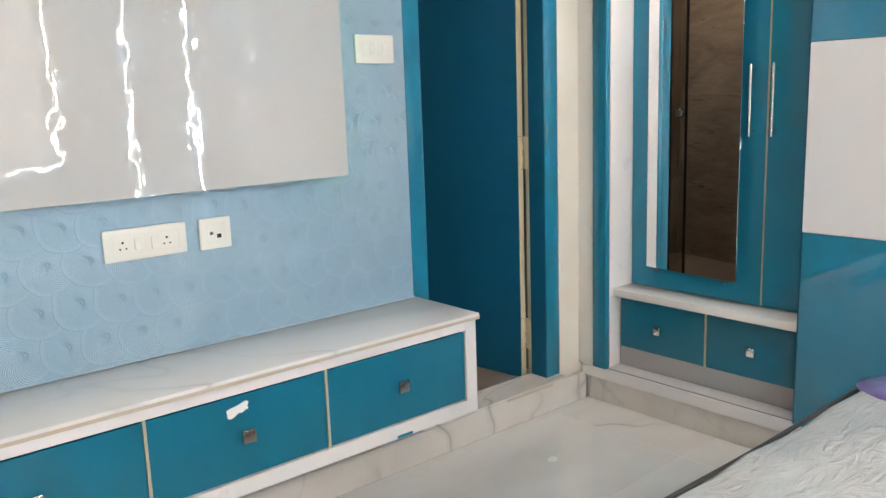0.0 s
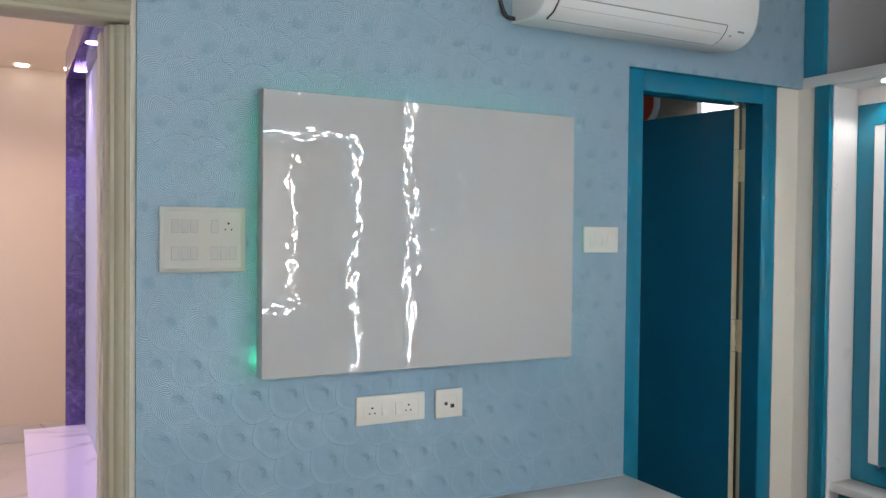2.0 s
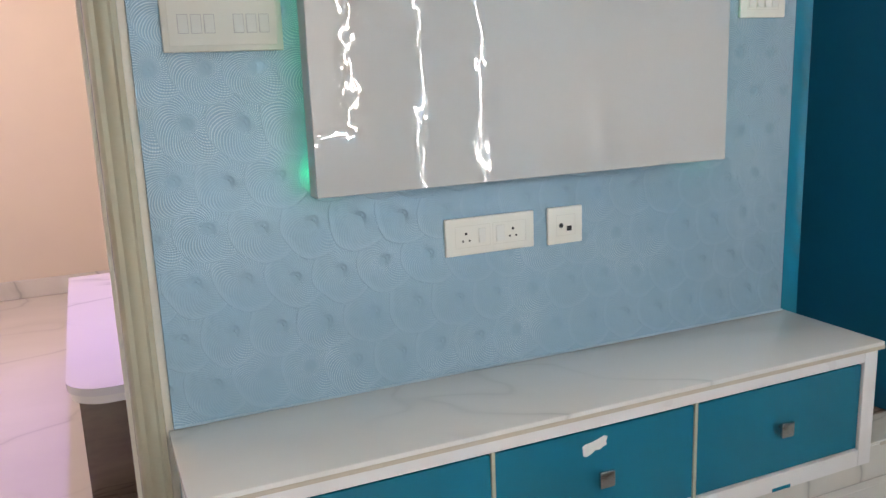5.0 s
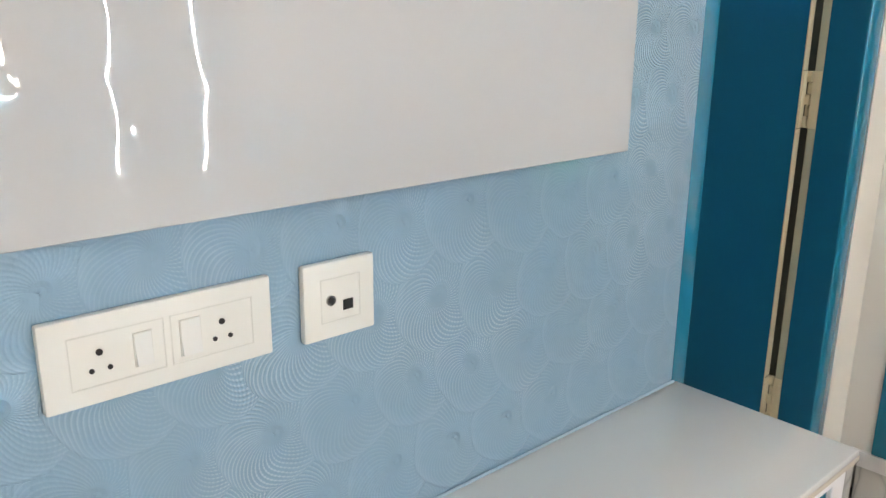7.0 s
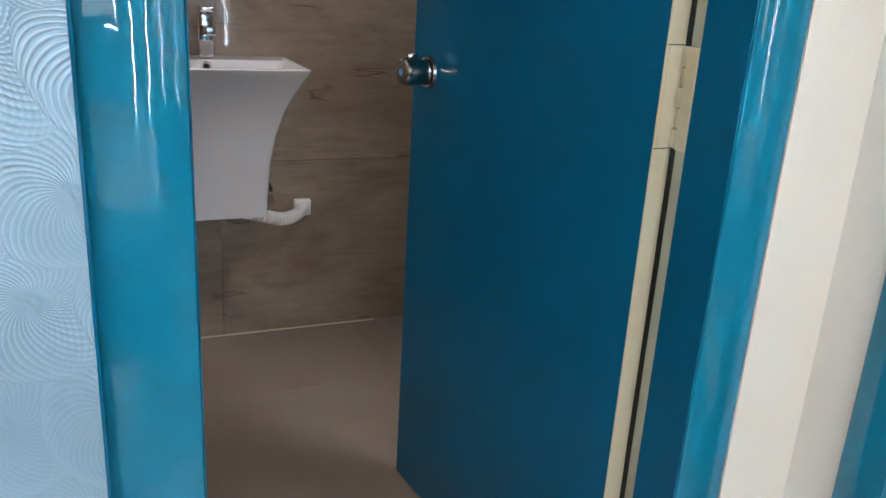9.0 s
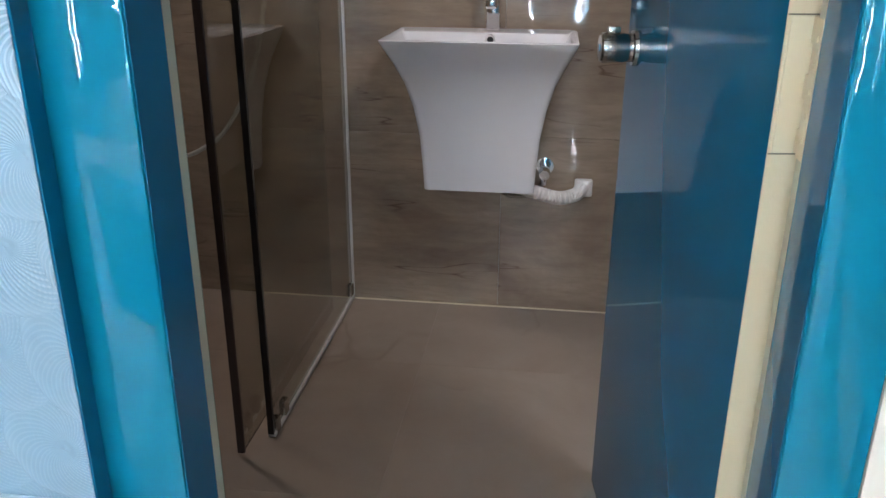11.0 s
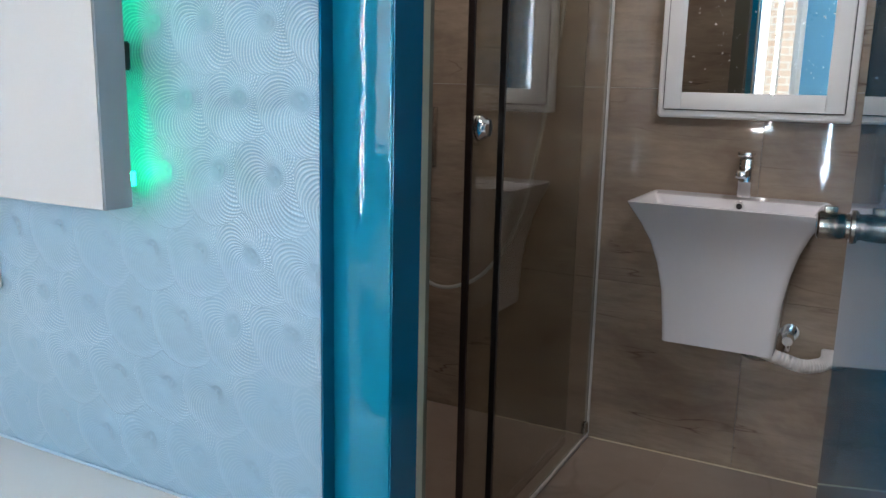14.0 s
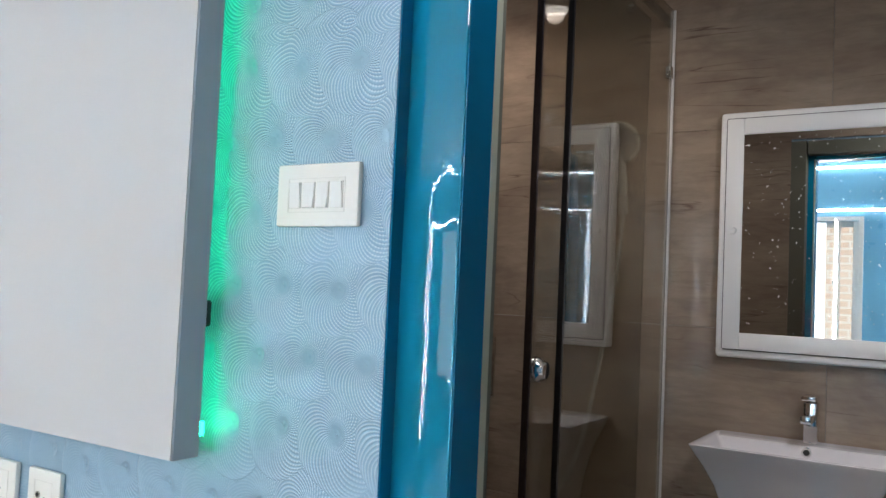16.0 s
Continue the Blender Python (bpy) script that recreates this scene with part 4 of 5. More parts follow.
part("counter", extrude_profile(counter_outline(-0.158, 0.138, 3.06, 4.699, 0.12), "z", 0.425, 0.45), M_TOP, unit, "white curved marble counter")
part("counter_edge", extrude_profile(counter_outline(-0.148, 0.138, 3.075, 4.69, 0.11), "z", 0.395, 0.4245), M_PLATE, unit, "pale curved edge under the counter")
part("side_board", boxed(-0.126, 0.138, 3.13, 3.16, 0.035, 0.3945, 0.002), M_WBROWN, unit, "brown laminate end board")
part("low_shelf", extrude_profile(counter_outline(-0.126, 0.138, 2.93, 3.13, 0.13), "z", 0.035, 0.06), M_WBROWN, unit, "brown curved low shelf")
part("foot", boxed(-0.06, 0.13, 3.0, 4.6, 0.0, 0.034), M_WBROWN, unit, "", 0)
part("front_board", boxed(-0.09, -0.07, 3.1605, 4.69, 0.06, 0.3945), M_WBROWN, unit, "", 0)
for x, y in ((-0.15, 6.20), (0.155, 6.19)):
    t = thing("hall_downlight", (x, y, 2.62), "small lit white hall downlight", "ceiling light", "hall downlights")
    part("lens", cyld((x, y, 2.6195), (x, y, 2.612), 0.042, n=24), M_SPOT, t)
cv = thing("ceiling_cove", (-1.3, 5.1, 2.62), "purple lit cove in the hall ceiling", "ceiling cove", kind="structure")
part("lit_panel", boxed(-2.3, -0.54, 4.3, 5.75, 2.612, 2.6195), M_PCOVE, cv, "glowing purple panel", 0)


# ---- wardrobe wall ----
PX = 2.690          # face of the wardrobe wall
plinth = thing("wardrobe_plinth", (2.75, 1.0, 0), "low marble-faced plinth under the wardrobe with a white ledge", "plinth")
part("marble_face", boxed(2.703, 2.74, REAR, 2.2025, 0.0, 0.107, 0.002), M_SKIRT, plinth, "marble plinth face")
part("ledge", boxed(2.686, 2.86, REAR, 2.2215, 0.1075, 0.152, 0.003), M_WHITE_LAM, plinth, "white ledge")
part("ledge_groove", boxed(2.708, 2.711, 1.262, 2.119, 0.1522, 0.1535), M_DARK, plinth, "dark track line on the ledge", 0)
part("ledge_rail", boxed(2.7115, 2.784, 1.262, 2.119, 0.1522, 0.158, 0.001, 1), M_WHITE_LAM, plinth)

dress = thing("dressing_unit", (2.86, 1.69, 0.15), "built-in dressing niche with blue doors, mirror and two teal drawers", "wardrobe")
part("corner_post", boxed(PX + 0.007, 2.7205, 2.1925, FY + 0.0245, 0.1525, 2.1178), M_STRIP, dress, "off-white corner strip", 0)
part("blue_post", boxed(PX, 2.715, 2.122, 2.192, 0.1525, 2.118, 0.002), M_BLUE, dress, "glossy blue upright")
part("side_panel", boxed(2.7152, 2.8748, 2.119, 2.135, 0.1525, 2.112), M_WHITE_LAM, dress, "white inner side panel", 0)
part("back_door", boxed(2.860, 2.878, 1.526, 2.117, 0.506, 2.045, 0.0015, 1), M_BLUE, dress, "blue cupboard door carrying the mirror")
part("back_door", boxed(2.860, 2.878, 1.262, 1.519, 0.506, 2.045, 0.0015, 1), M_BLUE, dress, "narrow blue cupboard door")
part("door_edge", boxed(2.8595, 2.87, 1.5195, 1.5255, 0.506, 2.045), M_GREEN_EDGE, dress, "pale edge strip", 0)
part("valance", boxed(2.858, 2.876, 1.262, 2.118, 2.0455, 2.112), M_WHITE_LAM, dress, "white valance over the doors", 0)
for y in (1.576, 1.489):
    h = bmesh.new()
    for z in (1.165, 1.385):
        cyl(h, (2.86, y, z), (2.828, y, z), 0.005, n=12)
    cyl(h, (2.828, y, 1.145), (2.828, y, 1.405), 0.0062, n=14)
    part("handle", h, M_CHROME, dress, "chrome bar handle")
glass_bm = boxed(-0.0025, 0.0025, -0.219, 0.219, 0.592, 1.955, 0.001, 1)
bmesh.ops.transform(glass_bm, matrix=Matrix.Translation((2.833, 1.817, 0)) @ Matrix.Rotation(radians(-5.5), 4, "Z"), verts=glass_bm.verts)
mr = part("mirror", glass_bm, M_MIRROR, dress, "frameless dressing mirror hung a little out of parallel")
for y, z in ((1.66, 0.586), (1.98, 0.586), (1.66, 1.961), (1.98, 1.961)):
    part("mirror_clip", boxed(2.825 if y < 1.8 else 2.842, 2.8605, y - 0.008, y + 0.008, z - 0.009, z + 0.009, 0.002, 1), M_CHROME, mr, "chrome mirror clip")
part("seat_slab", boxed(2.728, 2.8595, 1.262, 2.1185, 0.472, 0.505, 0.003), M_TOP, dress, "white marble shelf slab")
for y0, y1, ky in ((1.262, 1.700, 1.503), (1.708, 2.114, 1.915)):
    d = part("drawer", boxed(2.782, 2.80, y0, y1, 0.242, 0.4715, 0.0015, 1), M_TEAL, dress, "teal drawer front")
    k = bmesh.new()
    cyl(k, (2.782, ky, 0.350), (2.768, ky, 0.350), 0.005, n=12)
    box(k, 2.756, 2.768, ky - 0.016, ky + 0.016, 0.332, 0.368, 0.003)
    part("knob", k, M_CHROME, d, "square chrome knob")
part("drawer_divider", boxed(2.779, 2.80, 1.7005, 1.7075, 0.242, 0.4715), M_GREEN_EDGE, dress, "", 0)
part("kick_board", boxed(2.785, 2.80, 1.262, 2.1185, 0.1585, 0.2415), M_GREY_LAM, dress, "grey kick board", 0)
bm = bmesh.new()
box(bm, 2.8785, 3.25, 1.262, 2.2, 0.1525, 2.112)
part("carcass", bm, M_GREY_LAM, dress, "", 0)
part("soffit", boxed(2.7152, 2.8575, 1.262, 2.1185, 2.1125, 2.1175), M_WHITE_LAM, dress, "white soffit with spots", 0)
for y in (1.93, 1.55):
    part("soffit_spot", cyld((2.78, y, 2.1124), (2.78, y, 2.108), 0.026, n=20), M_SPOT, dress, "lit white spot")

dress.location.y -= 0.025

loft_unit = thing("loft_cupboard", (2.95, 0.5, 2.118), "open white and grey loft shelf above the wardrobe", "loft shelf")
part("shelf_board", boxed(2.684, 3.25, REAR, 2.2215, 2.118, 2.160, 0.002), M_WHITE_LAM, loft_unit, "white shelf board")
part("blue_post", boxed(PX, 2.715, 2.128, 2.2215, 2.1605, 2.559, 0.002), M_BLUE, loft_unit, "glossy blue upright")
part("side_panel", boxed(2.7152, 3.24, 2.124, 2.14, 2.1605, 2.56), M_GREY_LAM, loft_unit, "grey inner side", 0)
part("back_panel", boxed(3.22, 3.24, REAR, 2.1235, 2.1605, 2.56), M_GREY_LAM, loft_unit, "grey back", 0)
part("top_panel", boxed(2.70, 3.219, REAR, 2.1235, 2.5601, 2.58), M_GREY_LAM, loft_unit, "grey underside", 0)
part("fascia", boxed(2.678, 2.6999, REAR, 2.2215, 2.5605, CEIL - 0.001, 0.002), M_CEIL, loft_unit, "white fascia below the ceiling")

ward = thing("sliding_wardrobe", (2.9, 0.0, 0.15), "tall wardrobe with glossy blue and white banded doors", "wardrobe")
part("carcass", boxed(2.701, 3.25, REAR, 1.2700, 0.1525, 2.1175), M_GREY_LAM, ward, "", 0)
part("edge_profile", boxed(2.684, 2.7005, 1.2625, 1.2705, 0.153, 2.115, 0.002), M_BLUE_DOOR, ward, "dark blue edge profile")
for y0, y1 in ((0.42, 1.262), (-0.41, 0.415), (REAR + 0.01, -0.415)):
    d = part("door_panel", boxed(2.678, 2.7005, y0, y1, 0.154, 0.838, 0.001, 1), M_BLUE_WARD, ward, "glossy blue lower band")
    part("door_panel", boxed(2.675, 2.7005, y0, y1, 0.839, 1.458, 0.001, 1), M_WHITE_DOOR, ward, "white middle band")
    part("door_panel", boxed(2.678, 2.7005, y0, y1, 1.459, 2.115, 0.001, 1), M_BLUE_WARD, ward, "glossy blue upper band")


# ---- bed ----
bed = thing("bed", (1.53, -0.15, 0), "low bed base under a plastic-wrapped mattress", "bed")
part("base", boxed(0.80, 2.28, -1.10, 0.80, 0.0, 0.28, 0.004), M_WOODBED, bed, "dark bed base")
mat_bm = boxed(0.76, 2.31, -1.10, 0.86, 0.2805, 0.525, 0.03, 4)
bmesh.ops.subdivide_edges(mat_bm, edges=mat_bm.edges[:], cuts=10, use_grid_fill=True)
for v in mat_bm.verts:
    if v.co.z > 0.3:
        v.co.z += 0.010 * noise.noise(Vector((v.co.x * 9, v.co.y * 22, 0.3))) + 0.006 * noise.noise(Vector((v.co.x * 25, v.co.y * 40, 1.3)))
mattress = thing("mattress", (1.53, -0.12, 0.28), "new mattress still wrapped in crinkled clear plastic", "mattress")
part("cover", mat_bm, M_WRAP, mattress, "crinkled white plastic wrap")
part("piping", tube([(0.78, 0.852, 0.512), (1.2, 0.860, 0.517), (1.7, 0.858, 0.514), (2.1, 0.860, 0.517), (2.29, 0.845, 0.522)], 0.006, 8), M_PIPING, mattress, "black piping along the edge")
part("side_band", boxed(0.757, 2.313, 0.60, 0.864, 0.335, 0.44, 0.02, 3), M_PURPLE_FAB, mattress, "purple side band under the wrap")
cn = bmesh.new()
bmesh.ops.create_uvsphere(cn, u_segments=24, v_segments=12, radius=1.0, matrix=Matrix.Translation((2.225, 0.75, 0.527)) @ Matrix.Diagonal((0.10, 0.12, 0.026, 1)))
for v in cn.verts:
    v.co += Vector((0, 0, 0.01 * noise.noise(v.co * 18)))
part("corner_fold", cn, M_PURPLE_FAB, mattress, "bunched purple-tinted plastic fold at the corner")


# ---- bathroom things ----
# shower screen: a fixed pane on the wall side and a sliding pane pushed back behind it
scr = thing("shower_screen", (1.61, 3.5, BF), "smoked glass sliding shower screen with chrome fittings", "shower screen")
GX, SX = 1.625, 1.585
pane_a = part("fixed_pane", boxed(GX - 0.004, GX + 0.004, 3.125, BY - 0.003, BF + 0.012, 2.30), M_GLASS, scr, "fixed smoked glass pane", 0)
pane_b = part("sliding_pane", boxed(SX - 0.004, SX + 0.004, 3.036, 3.80, BF + 0.014, 2.24), M_GLASS, scr, "sliding smoked glass pane", 0)
pane_a.visible_shadow = pane_b.visible_shadow = False
part("seal", boxed(GX - 0.007, GX + 0.007, 3.115, 3.1249, BF + 0.010, 2.30), M_BLACK, scr, "black edge seal", 0)
part("edge_strip", boxed(SX - 0.009, SX + 0.009, 3.026, 3.0359, BF + 0.014, 2.24, 0.003), M_EDGE, scr, "dark metal edge strip")
part("silicone", boxed(GX - 0.009, GX + 0.011, 3.118, BY - 0.001, BF, BF + 0.0115, 0.003), M_SILICONE, scr, "white silicone line on the floor")
part("silicone", boxed(GX + 0.0042, GX + 0.012, BY - 0.008, BY - 0.0005, BF + 0.012, 2.30, 0.002), M_SILICONE, scr, "white silicone line up the wall")
part("rail", boxed(GX - 0.018, GX - 0.006, 2.42, BY - 0.001, 2.245, 2.275, 0.003), M_STEEL, scr, "steel sliding rail")
for y in (3.10, 3.62):
    rl = bmesh.new()
    cyl(rl, (SX - 0.01, y, 2.215), (SX + 0.014, y, 2.215), 0.014, n=18)
    box(rl, SX + 0.005, SX + 0.009, y - 0.012, y + 0.012, 2.20, 2.29, 0.002)
    part("roller", rl, M_CHROME, scr, "chrome roller hanger")
for y, z in ((BY - 0.03, 2.09), (BY - 0.025, BF + 0.04), (3.21, BF + 0.03), (3.145, BF + 0.02)):
    part("clip", boxed(GX - 0.012, GX + 0.012, y - 0.014, y + 0.014, z - 0.02, z + 0.02, 0.003), M_BRONZE, scr, "small dull steel glass clip")
kb = bmesh.new()
for s in (-1, 1):
    rr = [(0.004, 0.031), (0.010, 0.031), (0.020, 0.022), (0.026, 0.020), (0.027, 0.012)]
    rings = [[(SX + s * d, 3.082 + q * math.cos(a), 1.182 + q * math.sin(a)) for a in [2 * math.pi * k / 26 for k in range(26)]] for d, q in rr]
    k2 = loft(rings)
    me = bpy.data.meshes.new("tmp")
    k2.to_mesh(me)
    kb.from_mesh(me)
    bpy.data.meshes.remove(me)
    k2.free()
part("pull_knob", kb, M_CHROME, scr, "round chrome pull knob")

tagged(linked("floor_seam", boxed(GX + 0.012, 2.60, BY - 0.005, BY - 0.0004, BF, BF + 0.0045, 0.0015, 1), M_CREAM_EDGE), "pale grout seam along the bathroom wall's foot", "grout seam", kind="structure")

# wall-hung basin
basin = thing("wash_basin", (2.067, 3.76, 0.54), "white ceramic wall-hung basin tapering to its foot", "basin")


def rect_ring(x0, x1, y0, y1, z, r, n=5):
    out = []
    for cx, cy, a0 in ((x1 - r, y1 - r, 0), (x0 + r, y1 - r, 90), (x0 + r, y0 + r, 180), (x1 - r, y0 + r, 270)):
        for k in range(n + 1):
            a = radians(a0 + 90 * k / n)
            out.append((cx + r * math.cos(a), cy + r * math.sin(a), z))
    return out


BC = 2.053
outer = []
for z, half, yf in ((0.545, 0.155, 3.725), (0.60, 0.158, 3.722), (0.70, 0.166, 3.714), (0.78, 0.180, 3.700), (0.85, 0.200, 3.678), (0.905, 0.224, 3.648), (0.943, 0.243, 3.620),
                    (0.963, 0.252, 3.605), (0.968, 0.253, 3.603)):
    outer.append(rect_ring(BC - half, BC + half, yf, BY - 0.001, z, 0.016))
inner = [rect_ring(BC - 0.243, BC + 0.243, 3.611, BY - 0.008, 0.971, 0.014), rect_ring(BC - 0.232, BC + 0.232, 3.622, BY - 0.075, 0.966, 0.014),
         rect_ring(BC - 0.200, BC + 0.200, 3.655, BY - 0.09, 0.905, 0.03), rect_ring(BC - 0.13, BC + 0.13, 3.70, BY - 0.12, 0.870, 0.04)]
part("bowl", loft(outer + inner), M_CERAMIC, basin, "white ceramic bowl", 50)
ov = bmesh.new()
cyl(ov, (2.068, BY - 0.0865, 0.949), (2.068, BY - 0.076, 0.951), 0.0135, n=20)
part("overflow_ring", ov, M_CHROME, basin, "chrome overflow ring")
part("overflow_hole", cyld((2.068, BY - 0.0885, 0.9488), (2.068, BY - 0.0866, 0.949), 0.0085, n=16), M_DARK, basin)
# mixer tap
tap = thing("basin_mixer_tap", (2.073, BY - 0.045, 0.971), "chrome square basin mixer tap", "tap")
part("body", boxed(2.054, 2.092, BY - 0.064, BY - 0.028, 0.971, 1.088, 0.006), M_CHROME, tap, "chrome body")
part("spout", boxed(2.058, 2.088, BY - 0.150, BY - 0.0645, 1.035, 1.058, 0.005), M_CHROME, tap, "chrome spout")
part("lever", boxed(2.053, 2.093, BY - 0.100, BY - 0.026, 1.093, 1.108, 0.005), M_CHROME, tap, "flat chrome lever")
part("cartridge", cyld((2.073, BY - 0.046, 1.088), (2.073, BY - 0.046, 1.093), 0.015, n=18), M_STEEL, tap)
# mirror cabinet
cab = thing("mirror_cabinet", (2.066, 3.88, 1.195), "white bathroom cabinet with a spotted mirror door", "mirror cabinet")
KX0, KX1, KZ0, KZ1, KY = 1.797, 2.336, 1.195, 1.942, 3.888
part("carcass", boxed(KX0, KX1, KY, BY - 0.001, KZ0, KZ1, 0.012, 3), M_WHITE_FRAME, cab, "white rounded carcass")
X0, X1, Z0, Z1 = KX0 + 0.022, KX1 - 0.022, KZ0 + 0.026, KZ1 - 0.022
w = 0.05
dr = part("door", boxed(X0 + 0.01, X1 - 0.01, KY - 0.0005, KY - 0.0001, Z0 + 0.01, Z1 - 0.01), M_WHITE_FRAME, cab, "white mirror door", 0)
part("stile", boxed(X0, X0 + w, KY - 0.010, KY - 0.0006, Z0, Z1, 0.003), M_WHITE_FRAME, dr)
part("stile", boxed(X1 - w, X1, KY - 0.010, KY - 0.0006, Z0, Z1, 0.003), M_WHITE_FRAME, dr)
part("frame_rail", boxed(X0 + w, X1 - w, KY - 0.010, KY - 0.0006, Z0, Z0 + w, 0.003), M_WHITE_FRAME, dr)
part("frame_rail", boxed(X0 + w, X1 - w, KY - 0.010, KY - 0.0006, Z1 - w, Z1, 0.003), M_WHITE_FRAME, dr)
part("mirror", boxed(X0 + w, X1 - w, KY - 0.0065, KY - 0.0007, Z0 + w, Z1 - w), M_MIRROR_S, dr, "water-spotted mirror", 0)
part("knob", cyld((X0 + 0.024, KY - 0.010, 1.578), (X0 + 0.024, KY - 0.026, 1.578), 0.012, 0.009, 18), M_WHITE_FRAME, dr, "small white knob")
gp = bmesh.new()
for a, b, c, d in ((X0 - 0.003, X0, Z0, Z1), (X1, X1 + 0.003, Z0, Z1), (X0, X1, Z0 - 0.003, Z0), (X0, X1, Z1, Z1 + 0.003)):
    box(gp, a, b, KY - 0.0022, KY - 0.0002, c, d)
part("door_gap", gp, M_DARK, cab, "dark gap round the door", 0)
# valve, waste and hose under the basin
va = thing("angle_valve", (2.235, BY - 0.03, 0.56), "chrome angle valve on the wall", "valve")
part("flange", cyld((2.235, BY - 0.0005, 0.575), (2.235, BY - 0.008, 0.575), 0.026, n=24), M_CHROME, va)
part("body", cyld((2.235, BY - 0.008, 0.575), (2.235, BY - 0.055, 0.575), 0.014, n=20), M_CHROME, va)
part("handwheel", cyld((2.235, BY - 0.055, 0.568), (2.235, BY - 0.078, 0.565), 0.017, 0.015, 12), M_CHROME, va)
part("outlet", cyld((2.235, BY - 0.035, 0.575), (2.232, BY - 0.035, 0.525), 0.010, n=16), M_CHROME, va)
wp = thing("waste_pipe", (2.25, BY - 0.06, 0.5), "white corrugated waste pipe bent into the wall", "waste pipe")
part("pipe", tube([(2.10, 3.83, 0.56), (2.15, 3.835, 0.535), (2.22, 3.845, 0.512), (2.28, 3.86, 0.495), (2.325, 3.885, 0.498), (2.345, 3.905, 0.510), (2.35, BY - 0.001, 0.515)], 0.019, 14, 0.12), M_PVC, wp, "corrugated pipe")
part("collar", boxed(2.325, 2.378, BY - 0.022, BY - 0.0005, 0.487, 0.54, 0.006), M_PVC, wp, "rough white putty collar")
hs = tube([(2.232, BY - 0.035, 0.53), (2.20, BY - 0.04, 0.497), (2.14, BY - 0.05, 0.492), (2.10, BY - 0.05, 0.515), (2.085, BY - 0.06, 0.56)], 0.007, 10, 0.1)
tagged(linked("supply_hose", hs, M_STEEL), "thin braided supply hose under the basin", "hose")
# shower set
sh = thing("hand_shower", (1.46, BY - 0.05, 1.7), "round grey hand shower with a long pale hose", "shower")
hd = [(0.0, 0.030), (0.010, 0.066), (0.020, 0.070), (0.026, 0.066), (0.028, 0.0)]
n_dir = Vector((0.12, -0.93, -0.36)).normalized()
sx = n_dir.cross(Vector((0, 0, 1))).normalized()
sz = sx.cross(n_dir)
c0 = Vector((1.487, BY - 0.105, 1.86))
rings = [[c0 + n_dir * d + max(q, 0.001) * (math.cos(a) * sx + math.sin(a) * sz) for a in [2 * math.pi * k / 32 for k in range(32)]] for d, q in hd]
part("head", loft(rings), M_SHOWER, sh, "round grey-green spray head")
part("face", loft([[c0 + n_dir * 0.0285 + q * (math.cos(a) * sx + math.sin(a) * sz) for a in [2 * math.pi * k / 28 for k in range(28)]] for q in (0.058, 0.02)]), M_SPRAY, sh, "dark grey spray face")
part("grip", tube([(1.487, BY - 0.108, 1.82), (1.490, BY - 0.085, 1.76), (1.490, BY - 0.068, 1.69), (1.490, BY - 0.06, 1.63)], 0.016, 14), M_HOSE, sh, "pale grey grip")
part("bracket", cyld((1.490, BY - 0.0005, 1.69), (1.490, BY - 0.075, 1.70), 0.02, n=18), M_CHROME, sh, "wall bracket")
part("hose", tube([(1.490, BY - 0.06, 1.635), (1.475, BY - 0.06, 1.45), (1.425, BY - 0.05, 1.15), (1.36, BY - 0.05, 0.85), (1.25, BY - 0.05, 0.65), (1.10, BY - 0.05, 0.567), (0.985, BY - 0.05, 0.61), (0.93, BY - 0.04, 0.78), (0.945, BY - 0.02, 0.83)], 0.0065, 10, 0.06), M_HOSE, sh, "pale flexible hose")
mx = thing("shower_mixer", (0.96, BY, 1.0), "square chrome concealed shower mixer", "shower mixer")
part("plate", boxed(0.90, 1.025, BY - 0.012, BY - 0.0005, 0.985, 1.20, 0.004), M_CHROME, mx, "chrome plate")
part("lever", boxed(0.955, 1.0, BY - 0.062, BY - 0.0125, 1.02, 1.075, 0.006), M_CHROME, mx, "chrome lever")
part("diverter", cyld((0.975, BY - 0.012, 1.14), (0.975, BY - 0.045, 1.14), 0.018, n=18), M_CHROME, mx)
part("hose_outlet", cyld((0.945, BY - 0.0005, 0.83), (0.945, BY - 0.035, 0.83), 0.018, n=18), M_CHROME, mx)
# round fan grille high on the side wall
fan = thing("exhaust_fan", (BX1, 3.29, 2.2), "white round exhaust fan grille on the tiled wall", "exhaust fan")
rr = [(0.0, 0.125), (0.02, 0.12), (0.022, 0.10), (0.004, 0.097)]
part("rim", loft([[(BX1 - 0.0005 - d, 3.29 + q * math.cos(a), 2.2 + q * math.sin(a)) for a in [2 * math.pi * k / 32 for k in range(32)]] for d, q in rr], False), M_PVC, fan, "white rim")
part("shaft", cyld((BX1 - 0.0005, 3.29, 2.2), (BX1 - 0.004, 3.29, 2.2), 0.098, n=32), M_RED, fan, "dark red interior")
bl = thing("bathroom_ceiling_light", (0.98, 3.45, 2.55), "small lit white bathroom ceiling light", "ceiling light")
part("lens", cyld((0.98, 3.45, 2.5495), (0.98, 3.45, 2.54), 0.05, n=24), M_SPOT, bl)


# ---- tiles, last ----
def slab_mesh(name, sx, sy, sz, bev, material):
    b = boxed(-sx / 2, sx / 2, -sy / 2, sy / 2, -sz / 2, sz / 2, bev, 1)
    me = bpy.data.meshes.new(name)
    b.to_mesh(me)
    b.free()
    me.materials.append(material)
    return me


def tile_at(me, parent, at):
    ob = new("tile", me)
    ob.parent = parent
    ob.location = at


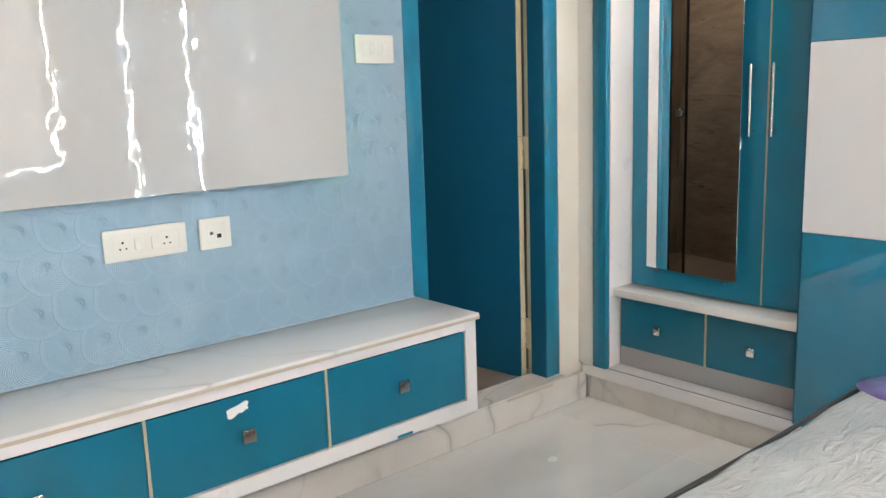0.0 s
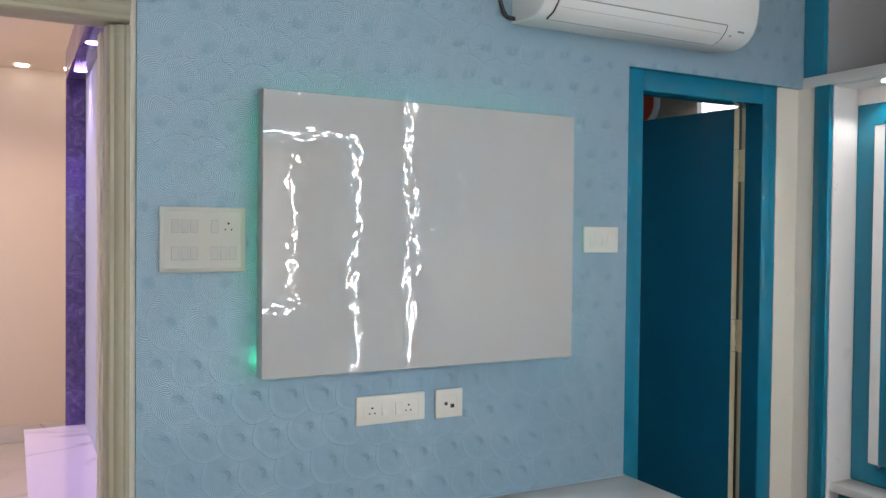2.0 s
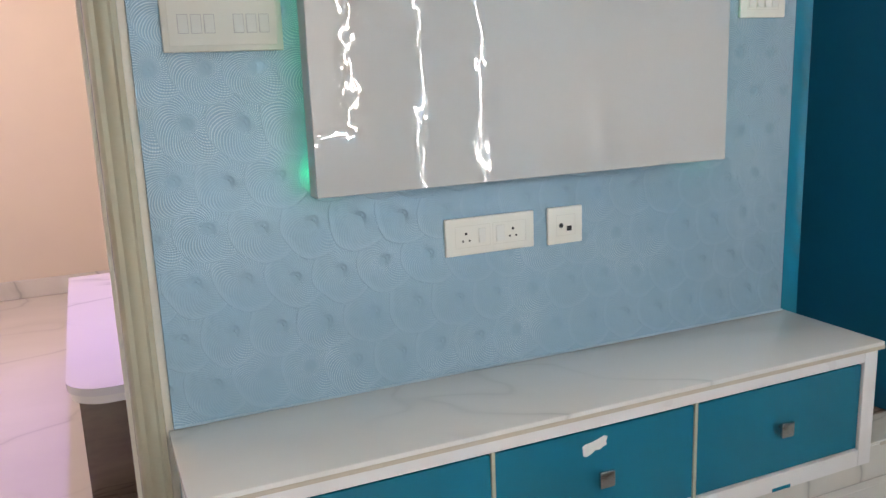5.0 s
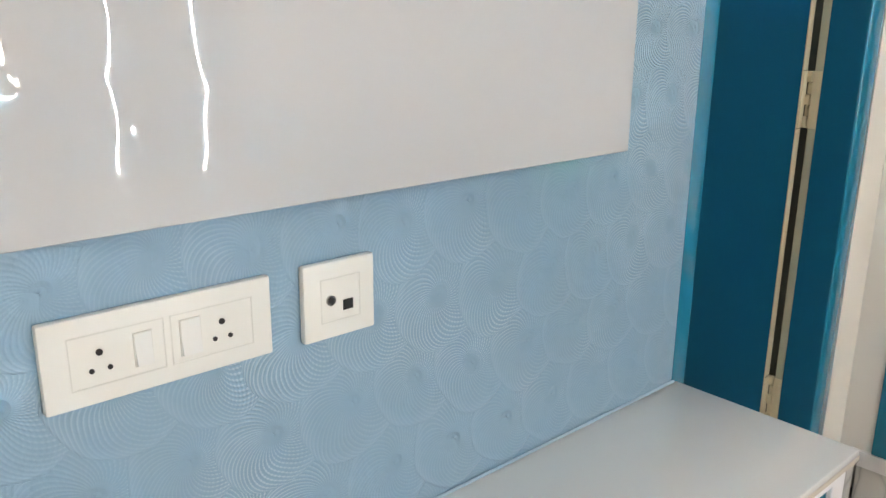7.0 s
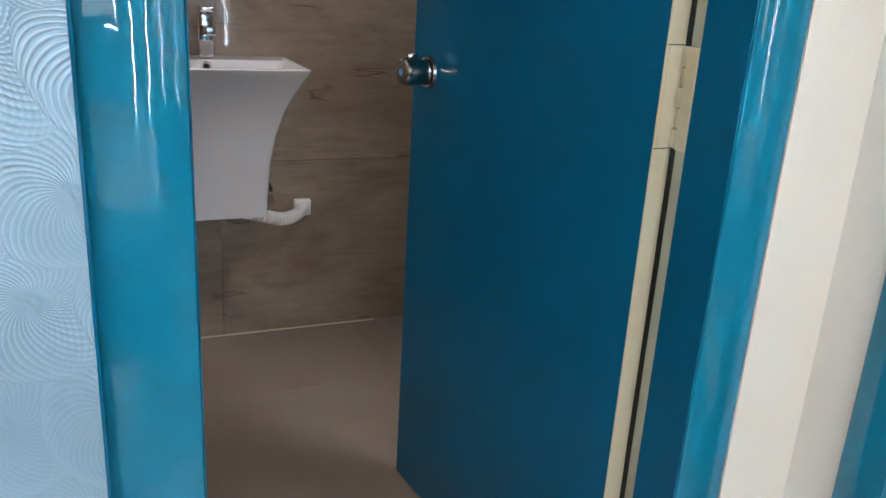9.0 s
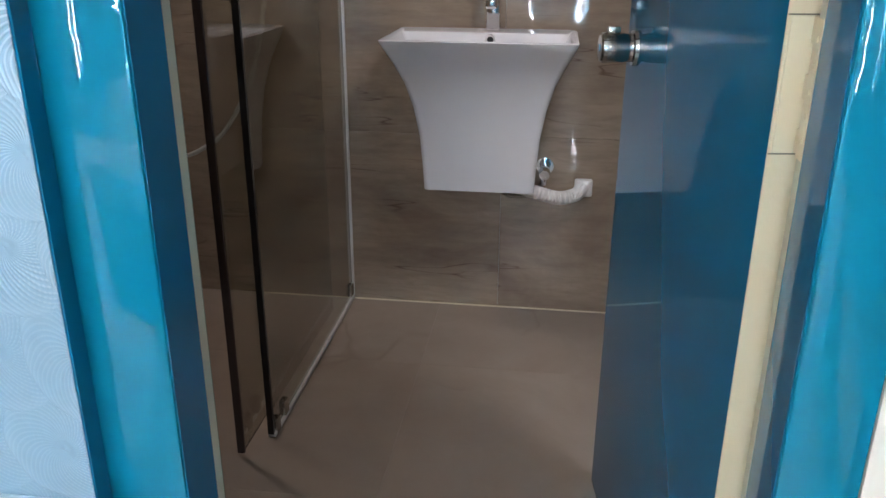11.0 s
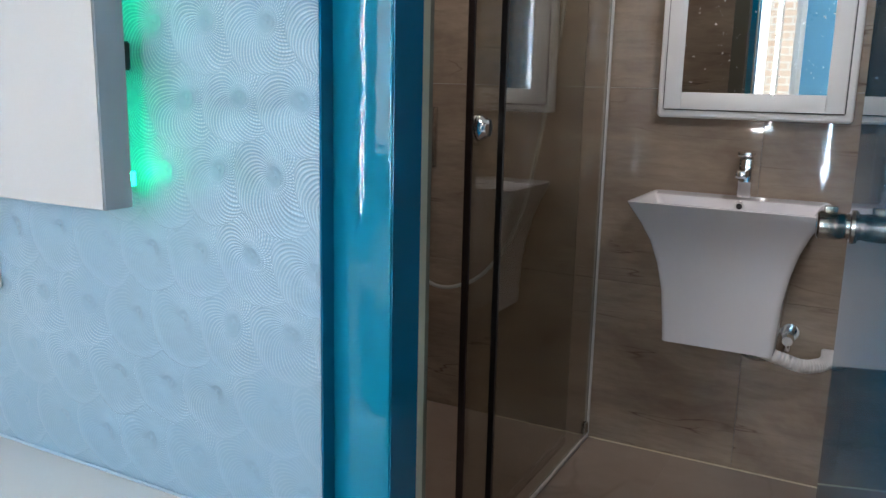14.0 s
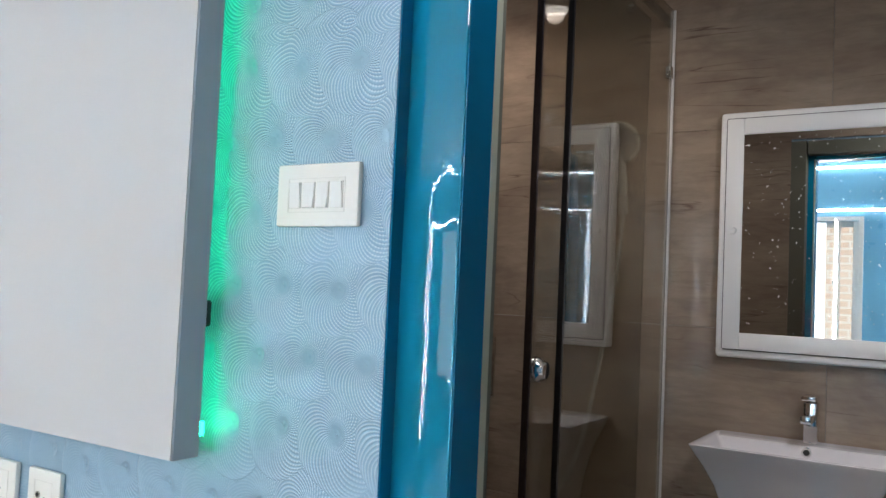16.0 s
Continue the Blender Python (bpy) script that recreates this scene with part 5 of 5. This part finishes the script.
def spans(a, b, joints):
    cuts = [a] + [j for j in joints if a < j < b] + [b]
    return list(zip(cuts, cuts[1:]))


def wall_tiles(parent, us, zs, make, material):
    made = {}
    for u0, u1 in us:
        for z0, z1 in zs:
            k = (round(u1 - u0, 3), round(z1 - z0, 3))
            if k not in made:
                made[k] = make(k[0] - 0.0011, k[1] - 0.0011, material)
            yield made[k], (u0 + u1) / 2, (z0 + z1) / 2


ZS = spans(BF, 2.55, [0.66, 1.28, 1.90, 2.52])
for me, u, z in wall_tiles(bath_back, spans(BX0, BX1, [0.905, 2.105]), ZS, lambda a, b, m: slab_mesh("tile", a, 0.0118, b, 0.0008, m), M_BTILE):
    tile_at(me, bath_back, (u, BY + 0.0059, z))
for me, u, z in wall_tiles(bath_left, spans(2.413, BY, [3.325]), ZS, lambda a, b, m: slab_mesh("tile", 0.0118, a, b, 0.0008, m), M_BTILE):
    tile_at(me, bath_left, (BX0 - 0.006, u, z))
for me, u, z in wall_tiles(bath_right, spans(2.413, BY, [2.54, 2.90]), spans(BF, 2.55, [0.66, 1.28, 1.90, 2.02, 2.40]), lambda a, b, m: slab_mesh("tile", 0.0118, a, b, 0.0008, m), M_BTILE):
    if not (VY0 < u < VY1 and VZ0 < z < VZ1):
        tile_at(me, bath_right, (BX1 + 0.006, u, z))
made = {}
for x0, x1 in spans(BX0, BX1, [1.32, 1.92, 2.52]):
    for y0, y1 in spans(2.413, BY, [2.92, 3.52]):
        k = (round(x1 - x0, 3), round(y1 - y0, 3))
        made.setdefault(k, slab_mesh("tile", k[0] - 0.0006, k[1] - 0.0006, 0.008, 0.0002, M_BFLOOR))
        tile_at(made[k], bath_floor, ((x0 + x1) / 2, (y0 + y1) / 2, BF - 0.004))

floor = setting("floor", boxed(-1.72, 3.36, REAR - 0.15, 2.40, -0.06, -0.010), M_GROUT, "polished white marble-look tiled bedroom floor", "floor")
made = {}
for x0, x1 in spans(-1.60, 2.75, [-1.13, 0.07, 1.27, 2.47]):
    for y0, y1 in spans(REAR, 2.2029, [-0.83, -0.23, 0.37, 0.97, 1.57, 2.17]):
        k = (round(x1 - x0, 3), round(y1 - y0, 3))
        if k not in made:
            made[k] = slab_mesh("tile", k[0] - 0.001, k[1] - 0.001, 0.010, 0.0005, M_FLOOR)
        tile_at(made[k], floor, ((x0 + x1) / 2, (y0 + y1) / 2, -0.005))
